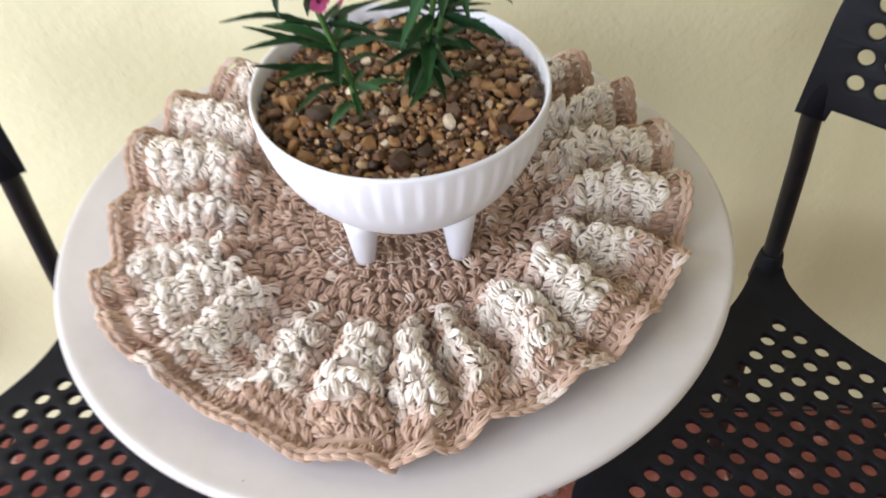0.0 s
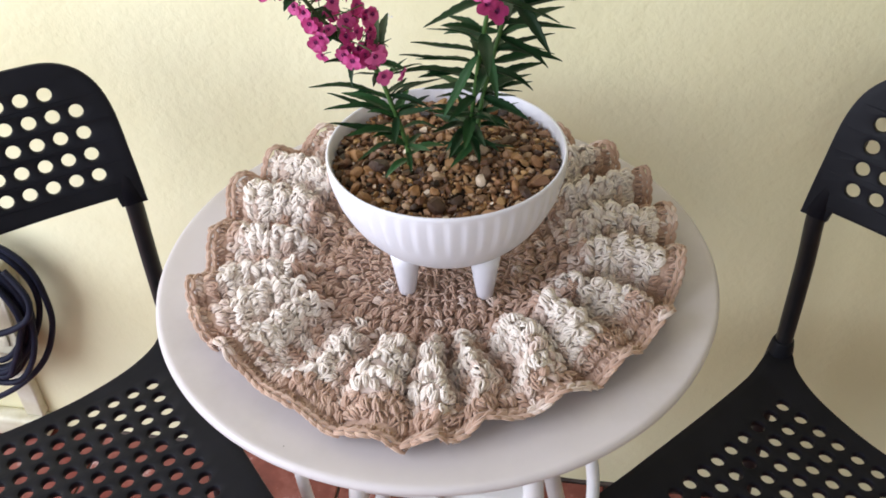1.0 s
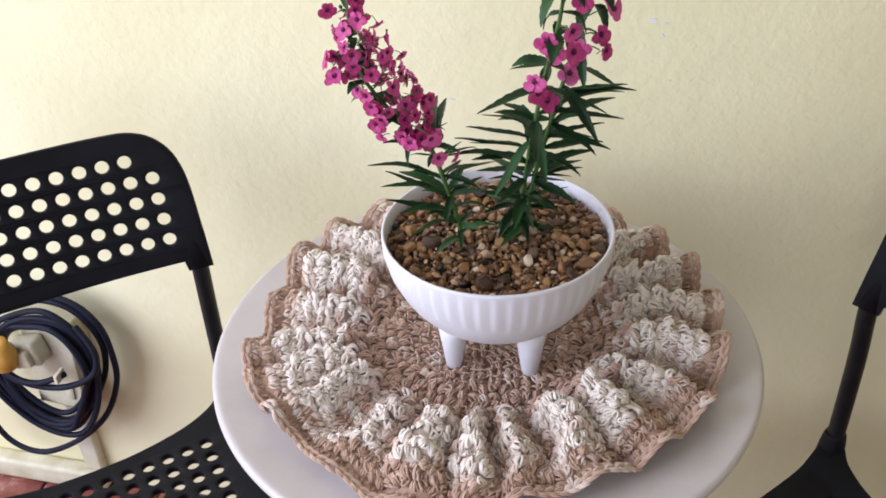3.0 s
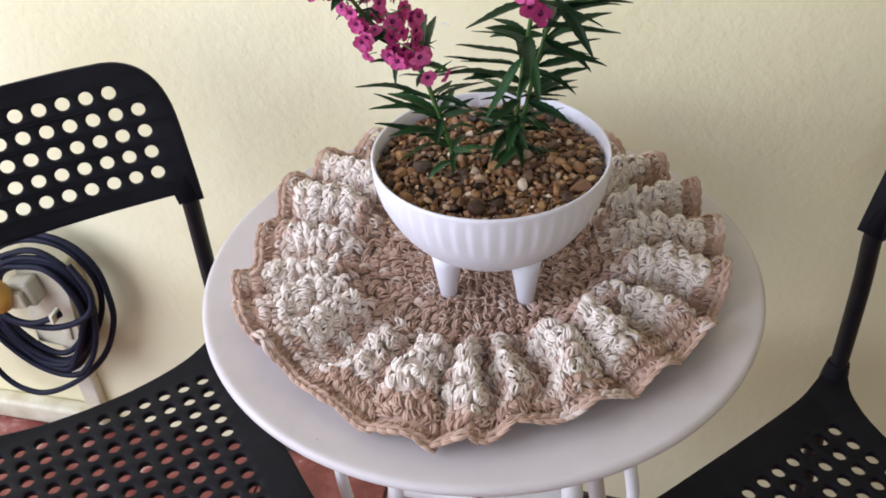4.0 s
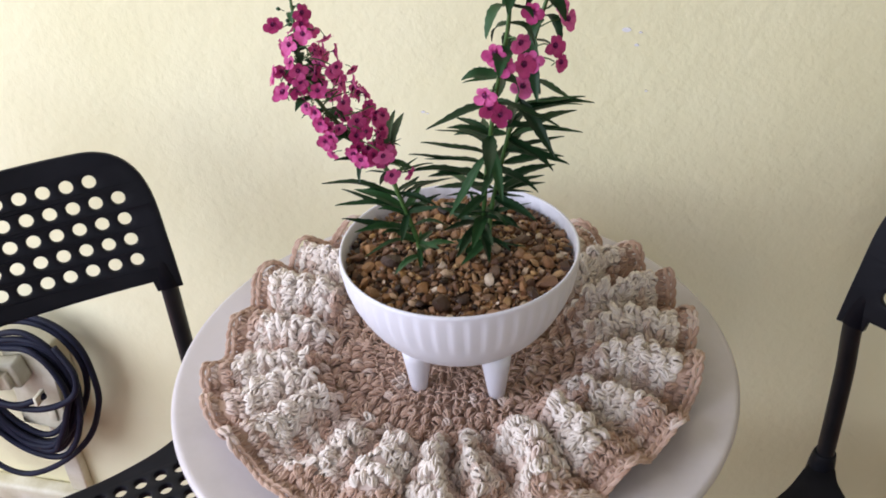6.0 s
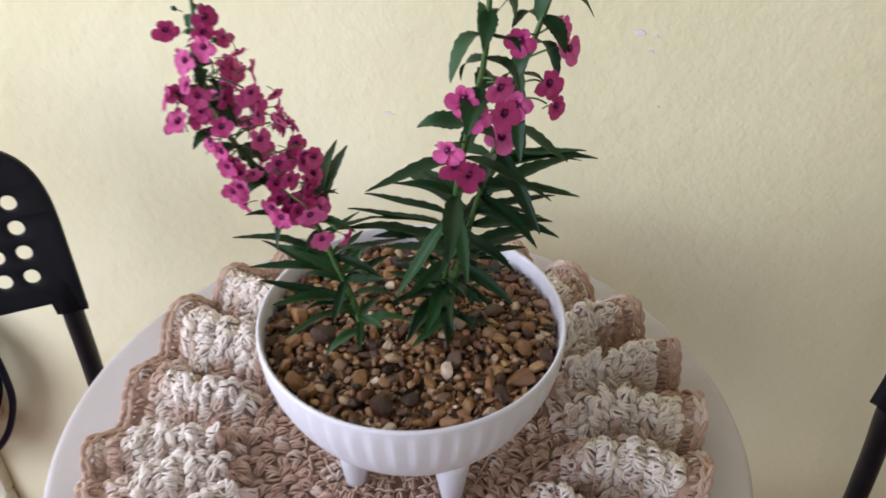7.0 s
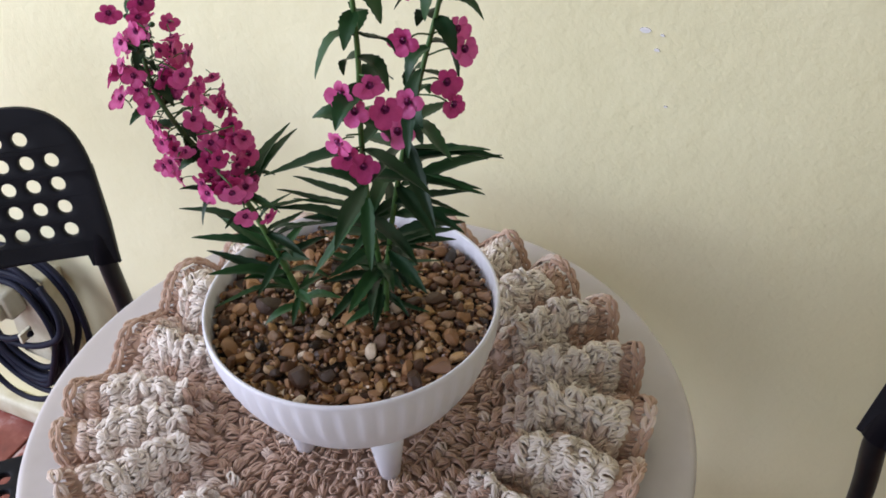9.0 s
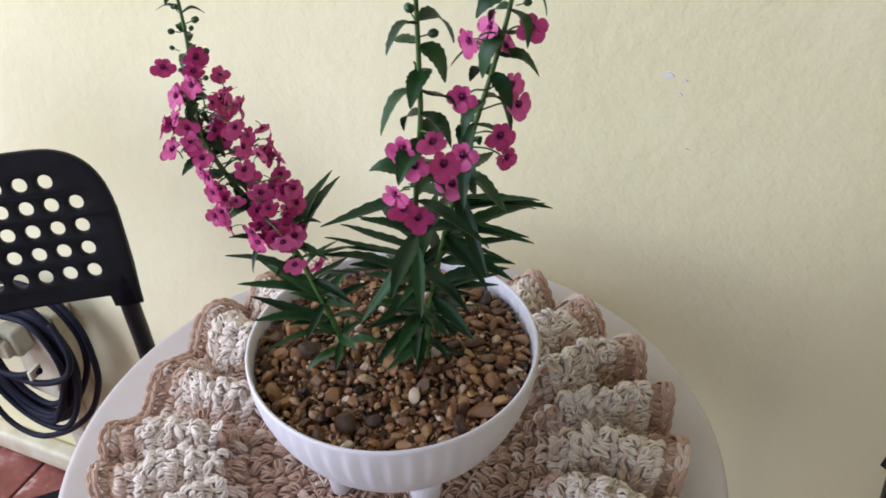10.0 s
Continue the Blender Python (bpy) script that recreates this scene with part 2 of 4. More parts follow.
# ---- the yellow wall and the floor, closed in by an assumed porch ----
def slab(name, label, category, x0, x1, y0, y1, z0, z1, mat):
    ob = new(name, mesh_from(box(bmesh.new(), x0, x1, y0, y1, z0, z1), name, mat, False))
    return tagged(ob, label, category, kind="structure")


wall_north = slab("wall_north", "pale yellow painted plaster wall behind the table", "wall", -3, 3, WALL, WALL + 0.15, -0.1, 2.7, M_WALL)
# Side walls and ceiling are unseen, added to block and bounce the light.
slab("wall_east", "unseen pale yellow side wall, added to close the space", "wall", 2.3, 2.45, -3.2, WALL, -0.1, 2.7, M_WALL)
slab("wall_south", "unseen low yellow wall, added on the south side", "wall", -1.75, 2.3, -3.2, -3.05, -0.1, 0.8, M_WALL)
slab("wall_west", "unseen low yellow kerb, added on the west side", "wall", -1.85, -1.75, -3.05, WALL, -0.1, 0.06, M_WALL)
slab("ceiling", "unseen grey-beige ceiling, added to hold back light from above", "ceiling", -3, 2.45, -3.2, WALL + 0.15, 2.7, 2.8, M_CEIL)
slab("ground", "unseen bare ground beyond the assumed porch", "ground", -400, 400, -400, 400, -0.3, -0.12, M_GROUT)

floor = slab("floor", "red-brown square floor tiles with dark grout", "floor", -3, 2.3, -3.2, WALL, -0.1, -0.004, M_GROUT)
TILE = 0.2
tile_mesh = mesh_from(box(bmesh.new(), -TILE / 2 + 0.002, TILE / 2 - 0.002, -TILE / 2 + 0.002, TILE / 2 - 0.002, -0.012, 0, 0.0015, 1), "tile", M_TILE, False)
far_tiles = bmesh.new()
for i in range(-8, 13):
    for j in range(-15, 2):
        x, y = i * TILE - 0.105, WALL - 0.003 - TILE * (1.5 - j)
        if -7 < i < 7 and j > -8:
            t = new("tile", tile_mesh)
            t.parent, t.location = floor, (x, y, random.uniform(-0.0006, 0.0006))
            t.rotation_euler = (0, 0, random.choice((0, 1, 2, 3)) * math.pi / 2)
        elif y > -3.0:
            h = TILE / 2 - 0.002
            box(far_tiles, x - h, x + h, y - h, y + h, -0.012, 0)
tagged(part("far_tiles", far_tiles, M_TILE, floor, smooth=False), kind="stuff")
for x, z, r in ((-0.093, 0.752, 0.0022), (-0.088, 0.7505, 0.0012), (0.117, 0.853, 0.0045), (0.131, 0.851, 0.002), (0.128, 0.838, 0.0025), (0.14, 0.79, 0.0015)):
    bm = bmesh.new()
    ring = [bm.verts.new((x + r * (1 + 0.5 * noise.noise((k, x * 50, 0))) * math.cos(k * 0.7), WALL - 0.0006, z + 0.55 * r * (1 + 0.5 * noise.noise((k, z * 50, 3))) * math.sin(k * 0.7))) for k in range(9)]
    bm.faces.new(ring)
    for f in bmesh.ops.extrude_face_region(bm, geom=bm.faces[:])["geom"]:
        if isinstance(f, bmesh.types.BMVert):
            f.co.y += 0.002
    bmesh.ops.recalc_face_normals(bm, faces=bm.faces)
    part("paint_chip", bm, M_CHIP, wall_north, smooth=False)

# dark uneven strip where wall meets floor
bm = bmesh.new()
line = [Vector((x, WALL - 0.001, 0.002 + 0.003 * noise.noise((x * 9, 0, 0)))) for x in np.linspace(-0.66, 1.5, 120)]
tube(line, lambda u: 0.004 + 0.003 * noise.noise((u * 60, 1, 0)), 6, bm=bm)
tagged(new("trim", mesh_from(bm, "trim", M_GROUT)), "dark uneven strip along the joint between wall and floor", "trim", kind="structure")


# ---- round table ----
def build_table():
    table = thing("round_table", "small round white painted metal table with thin rod legs", "table", pose(0.0008, 0, 0))
    R, T, B = 0.2408, TOP, 0.0048
    bead = [(R - B + B * math.cos(radians(k)), T - 0.0042 + B * math.sin(radians(k))) for k in range(100, -151, -20)]
    prof = [(0, T - 0.0015), (0.10, T - 0.0015), (0.20, T - 0.001), (0.224, T - 0.0008), (0.2310, T + 0.0002)] + bead + [(0.226, T - 0.0058), (0, T - 0.0058)]
    part("tabletop", lathe(prof, 160), M_WHITE, table, "white painted round top with a rolled edge")
    for x, y, rx, ry in ((-0.0775, -0.2143, 0.0006, 0.0022), (0.1234, -0.2033, 0.0007, 0.0006), (0.1409, -0.1871, 0.0012, 0.0008), (-0.0338, -0.2290, 0.0016, 0.0006)):
        bm = bmesh.new()
        bmesh.ops.create_cone(bm, cap_ends=True, segments=9, radius1=1, radius2=0.8, depth=1, matrix=Matrix.Translation((x, y, T - 0.0006)) @ Matrix.Diagonal((rx, ry, 0.0006, 1)))
        part("speck", bm, M_SPECK, table, smooth=False)
    part("mount_ring", lathe([(0.15, T - 0.0055), (0.15, T - 0.022), (0.17, T - 0.022), (0.17, T - 0.0055)], 64), M_ROD, table)
    for sx, x in ((-1, -0.077), (1, 0.095)):
        for y, sy in ((-0.05, -1), (0.11, 1)):
            line = smooth_line([(x, y, T - 0.02), (x, y, 0.45), (x + 0.02 * sx, y + 0.02 * sy, 0.2), (x + 0.06 * sx, y + 0.05 * sy, 0.0)], 6)
            part("leg", tube(line, 0.0105, 12), M_ROD, table)
    for x, sx in ((-0.135, -1), (0.15, 1)):
        line = smooth_line([(x + 0.05 * -sx, -0.05, 0.5), (x - 0.012 * sx, -0.052, 0.50), (x, -0.055, 0.47), (x + 0.003 * sx, -0.055, 0.40), (x - 0.01 * sx, -0.05, 0.3), (x - 0.05 * sx, -0.05, 0.27)], 8)
        part("scroll_rod", tube(line, 0.0062, 10), M_ROD, table)
    part("cross_rod", tube([Vector((0.005, -0.065, T - 0.02)), Vector((0.005, -0.065, 0.40))], 0.005, 10), M_ROD, table)
    part("shelf", box(bmesh.new(), -0.075, 0.093, -0.06, 0.12, 0.395, 0.41, 0.004), M_ROD, table, "white lower shelf panel")


build_table()


# ---- perforated chairs ----
def perforated(outline, holes, radius, thick, bevel):
    """A panel with round holes: a filled flat curve made solid."""
    cu = bpy.data.curves.new("panel", "CURVE")
    cu.dimensions, cu.fill_mode, cu.extrude, cu.bevel_depth, cu.bevel_resolution = "2D", "BOTH", thick / 2 - bevel, bevel, 1
    cu.offset = -bevel
    rings = [outline] + [[(x + radius * math.cos(2 * math.pi * k / 18), y + radius * math.sin(2 * math.pi * k / 18)) for k in range(18)] for x, y in holes]
    for ring in rings:
        sp = cu.splines.new("POLY")
        sp.points.add(len(ring) - 1)
        for q, (x, y) in zip(sp.points, ring):
            q.co = (x, y, 0, 1)
        sp.use_cyclic_u = True
    ob = bpy.data.objects.new("panel", cu)
    scene.collection.objects.link(ob)
    me = bpy.data.meshes.new_from_object(ob.evaluated_get(bpy.context.evaluated_depsgraph_get()))
    bpy.data.objects.remove(ob)
    bpy.data.curves.remove(cu)
    bm = bmesh.new()
    bm.from_mesh(me)
    bpy.data.meshes.remove(me)
    bmesh.ops.remove_doubles(bm, verts=bm.verts, dist=1e-5)
    for _ in range(3):
        bmesh.ops.triangulate(bm, faces=[f for f in bm.faces if len(f.verts) > 4])
        bmesh.ops.subdivide_edges(bm, edges=[e for e in bm.edges if e.calc_length() > 0.012], cuts=1)
    bmesh.ops.triangulate(bm, faces=[f for f in bm.faces if len(f.verts) > 4])
    return bm


def inside_margin(outline, x, y):
    """Distance from a point to the outline, negative outside."""
    p, best, odd = Vector((x, y)), 9.0, False
    for (x0, y0), (x1, y1) in zip(outline, outline[1:] + outline[:1]):
        a, d = Vector((x0, y0)), Vector((x1 - x0, y1 - y0))
        u = max(0, min(1, (p - a).dot(d) / max(d.dot(d), 1e-12)))
        best = min(best, (p - a - d * u).length)
        if (y0 > y) != (y1 > y) and x < (x1 - x0) * (y - y0) / (y1 - y0) + x0:
            odd = not odd
    return best if odd else -best


PITCH = 0.0223
BEND = 0.75          # radius of the curve of the backrest
RECLINE = radians(16.8)


def back_point(x, v, n=0.0):
    """Panel coordinates (along, up, towards the sitter) to the chair: a bent and reclined panel."""
    a = x / BEND
    px, py = (BEND - n) * math.sin(a), BEND * (1 - math.cos(a)) + n * math.cos(a)
    return Vector((px, -0.192 + py * math.cos(RECLINE) - v * math.sin(RECLINE), 0.627 + v * math.cos(RECLINE) + py * math.sin(RECLINE)))


def build_chair(m):
    chair = thing("folding_chair", "black chair with perforated plastic seat and backrest and tube legs", "chair", m, "black chairs beside the table")
    # seat outline: wide front, hollow rear edge between two corners that hold the posts
    half = smooth_line([(0, 0.175, 0), (0.09, 0.174, 0), (0.145, 0.164, 0), (0.168, 0.13, 0), (0.169, 0.06, 0), (0.169, -0.05, 0), (0.171, -0.13, 0), (0.178, -0.178, 0), (0.170, -0.196, 0),
                        (0.156, -0.190, 0), (0.140, -0.176, 0), (0.105, -0.162, 0), (0.05, -0.153, 0), (0, -0.151, 0)], 4)
    outline = [(p.x, p.y) for p in half] + [(-p.x, p.y) for p in half[1:-1]][::-1]
    holes = [((i + 0.5) * PITCH, -0.129 + j * 0.0215) for i in range(-6, 6) for j in range(13)]
    holes = [h for h in holes if inside_margin(outline, *h) > 0.020]
    bm = perforated(outline, holes, 0.0068, 0.009, 0.0022)
    for v in bm.verts:
        d = max(0, -v.co.y - 0.14)
        v.co.z += 0.42 - 0.010 * (1 - (v.co.x / 0.19) ** 2) * (1 - (v.co.y / 0.2) ** 2) - 0.1 * max(0, v.co.y - 0.12) + 0.15 * d
    part("seat", mesh_from(bm, "seat", M_PLASTIC, sharp=28), None, chair, "black plastic seat pierced by round holes")
    # backrest
    w, h, c = 0.1815, 0.151, 0.055
    half = smooth_line([(0, h, 0), (w - c - 0.03, h, 0), (w - c + 0.012, h - 0.004, 0), (w - 0.017, h - 0.022, 0), (w - 0.004, h - c, 0), (w - 0.001, 0.04, 0), (w, -0.008, 0)], 5) + [Vector((w - 0.026, -0.008, 0)), Vector((w - 0.028, 0.003, 0)),
        Vector((0.09, 0.003, 0)), Vector((0, 0.002, 0))]
    outline = [(p.x, p.y) for p in half] + [(-p.x, p.y) for p in half[1:-1]][::-1]
    holes = [((i + 0.5) * PITCH, 0.031 + j * PITCH) for i in range(-7, 7) for j in range(5) if not (j == 4 and i in (-7, 6))]
    bm = perforated(outline, holes, 0.0068, 0.008, 0.002)
    for v in bm.verts:
        v.co = back_point(v.co.x, v.co.y, v.co.z)
    part("backrest", mesh_from(bm, "backrest", M_PLASTIC, sharp=28), None, chair, "black plastic backrest pierced by five rows of holes")
    # steel frame
    for s in (-1, 1):
        x = 0.169 * s
        up = [(x, -0.186, 0.40), (x, -0.187, 0.47), (x * 0.995, -0.184, 0.56), tuple(back_point(0.167 * s, -0.006, -0.004)), tuple(back_point(0.166 * s, 0.03, -0.009)), tuple(back_point(0.163 * s, 0.09, -0.011))]
        part("post", tube(smooth_line(up, 6), 0.0092, 14), M_STEEL, chair, "black steel tube post")
        part("sleeve", tube([back_point(0.1675 * s, -0.008, -0.004), back_point(0.1665 * s, 0.03, -0.009), back_point(0.1635 * s, 0.085, -0.010)], 0.0125, 14), M_PLASTIC, chair)
        part("collar", tube(smooth_line([(x, -0.184, 0.408), (x, -0.186, 0.434), (x, -0.187, 0.446)], 3), lambda u: 0.0155 - 0.0045 * u, 14), M_PLASTIC, chair)
        part("leg", tube(smooth_line([(x, -0.184, 0.41), (x * 1.02, -0.195, 0.25), (x * 1.06, -0.225, 0.0)], 6), 0.0092, 14), M_STEEL, chair)
        part("leg", tube(smooth_line([(x * 0.93, -0.12, 0.398), (x * 0.93, 0.11, 0.396), (x * 0.94, 0.14, 0.37), (x * 0.97, 0.165, 0.2), (x, 0.185, 0.0)], 6), 0.0092, 14), M_STEEL, chair)
    return chair


def chair_pose(face, s, f):
    """A chair that faces the given bearing; s, f: where its seat's middle lies along its right side and its front."""
    a = radians(face)
    F, S = Vector((math.cos(a), math.sin(a), 0)), Vector((math.sin(a), -math.cos(a), 0))
    c = F * f + S * s
    return pose(c.x, c.y, 0, 0, 0, face - 90)


left_chair = build_chair(chair_pose(-48.3, 0.3458, -0.118))
copy_thing(left_chair, chair_pose(-132.5, -0.3206, -0.1745))


# ---- crocheted mat ----
FOLDS = [-158, -147, -132, -113, -95, -81, -71, -53, -37, -18, -2, 15, 30, 46, 62, 77, 95, 113, 130, 147, 163, 184]
rng = np.random.default_rng(4)
FOLD_HIGH = np.array([0.78, 0.82, 1.0, 0.45, 0.95, 0.9, 0.85, 1.1, 1.15, 0.8, 1.05, 1.0, 1.1, 1.1, 1.05, 1.0, 0.85, 0.85, 0.9, 0.9, 0.85, 0.82])
# how much of its height each fold keeps at the mat's edge
FOLD_EDGE = np.array([0.6, 0.7, 0.8, 0.12, 0.3, 0.28, 0.28, 0.35, 0.42, 0.6, 0.7, 0.75, 0.8, 0.8, 0.78, 0.7, 0.6, 0.6, 0.62, 0.7, 0.75, 0.72])


# where the mat's edge lies, round the mat
EDGE_DEG = [0, 40, 90, 130, 165, 186, 204, 222, 235, 246, 259, 269, 277, 283, 293, 306, 315, 327, 334, 338, 348, 360]
EDGE_R = [0.203, 0.203, 0.204, 0.206, 0.206, 0.197, 0.213, 0.208, 0.199, 0.196, 0.203, 0.205, 0.209, 0.204, 0.196, 0.201, 0.198, 0.205, 0.198, 0.208, 0.203, 0.203]


def mat_point(s, th):
    """The mat's surface at s metres of cloth from its middle and the angle th (radians): flat inside, ruffled outside."""
    s, th = np.broadcast_arrays(np.asarray(s, float), np.asarray(th, float))
    deg = (np.degrees(th) + 158) % 360 - 158
    c = np.array(FOLDS + [FOLDS[0] + 360.0])
    k = np.clip(np.searchsorted(c, deg, side="right") - 1, 0, len(FOLDS) - 1)
    u = (deg - c[k]) / (c[k + 1] - c[k])
    high = FOLD_HIGH[k] * (1 - u) + FOLD_HIGH[(k + 1) % len(FOLDS)] * u
    edge = FOLD_EDGE[k] * (1 - u) + FOLD_EDGE[(k + 1) % len(FOLDS)] * u
    wave = 0.5 + 0.5 * np.cos(2 * np.pi * u)
    w = smoothstep(0.092, 0.136, s)
    fall = smoothstep(0.157, 0.205, s)
    crest = wave ** (0.75 + 0.45 * smoothstep(0.2, 0.8, -np.cos(th))) * (1 - fall) + wave ** (0.95 - 0.4 * smoothstep(-0.4, 0.3, np.sin(th))) * fall
    around = (np.degrees(th) + 360) % 360
    rim = sum(np.interp((around + d) % 360, EDGE_DEG, EDGE_R) for d in (-5, -2.5, 0, 2.5, 5)) / 5
    lobe = 0.5 + 0.5 * np.sin(9 * th + 1.6 * np.sin(2 * th) + 0.4)
    knob = np.sin(s / 0.0027 + 4 * np.sin(11 * th)) + 0.5 * np.sin(41 * th + 3 * np.sin(s * 170))
    z = TOP + 0.0042 + w * high * crest * (0.032 + 0.005 * np.sin(th)) * (1 - (1 - edge) * fall) + 0.0030 * w * knob * (1 - 0.8 * fall) * (0.3 + crest) + 0.006 * fall * lobe
    z = np.maximum(z, TOP + 0.0035)
    r = s * (1 - (0.03 - 0.018 * fall) * w * crest) + 0.004 * w * np.sin(3 * th + 1) + fall * (rim - 0.2095) - 0.0085 * np.maximum(0, edge - 0.3) / 0.45 * (1 - wave) ** 1.5 * smoothstep(0.130, 0.205, s)
    t = th + w * (1 - 0.5 * fall) * 0.035 * np.sin(2 * np.pi * u) * np.sin(7 * th + 0.6) + 0.02 * w * np.sin(s * 90 + 6 * th)
    return np.stack([r * np.cos(t), r * np.sin(t), z], -1)


def mat_frame(s, th):
    p = mat_point(s, th)
    es = mat_point(s + 1e-3, th) - mat_point(s - 1e-3, th)
    et = mat_point(s, th + 1e-3) - mat_point(s, th - 1e-3)
    stretch = np.linalg.norm(et, axis=-1) / 2e-3
    es /= np.linalg.norm(es, axis=-1)[..., None]
    et /= np.linalg.norm(et, axis=-1)[..., None]
    nn = np.cross(es, et)
    nn /= np.linalg.norm(nn, axis=-1)[..., None]
    return p, es, et, nn, stretch


def crest_at(th):
    """How near an angle lies to the crest of a fold, from 0 to 1."""
    deg = (math.degrees(th) + 158) % 360 - 158
    c = FOLDS + [FOLDS[0] + 360]
    for a, b in zip(c, c[1:]):
        if a <= deg < b:
            return 0.5 + 0.5 * math.cos(2 * math.pi * (deg - a) / (b - a))
    return 1.0


def dye_and_shade(s, th):
    """Which yarn a stitch is worked in: tan middle, cream band along the folds, tan border. Darker yarn between the
    crests paints in the shade of the troughs.
    """
    wob = 0.005 * math.sin(9 * th + 2) + 0.004 * math.sin(17 * th) + rng.normal(0, 0.002)
    crest = crest_at(th)
    start, end = 0.121 + wob - 0.016 * math.exp(-((math.degrees(th) % 360 - 241) / 7) ** 2) + 0.007 * math.sin(7 * th + 1) + rng.normal(0, 0.003), 0.176 + 0.013 * float(smoothstep(-0.7, -0.2, math.sin(th))) + 0.004 * math.sin(0.75 * max(0, min(math.pi / 0.75, th % 6.283 - 0.1))) + 0.008 * math.sin(5 * th + 0.7) + 0.8 * wob + 0.006 * crest
    patch = 0.5 + 1.0 * noise.noise((s * 70, 9 * math.cos(th), 9 * math.sin(th))) + rng.normal(0, 0.05)
    if start < s < end:
        # cream on crests, blush and tan in troughs: fold shade put into the colour
        return 1 if patch < 0.02 + 1.1 * crest else (2 if patch < 0.52 + 0.9 * crest else 0)
    if start - 0.007 < s < end + 0.007:
        return 2 if patch < 0.62 else 0
    return 0 if patch < 0.95 else 2


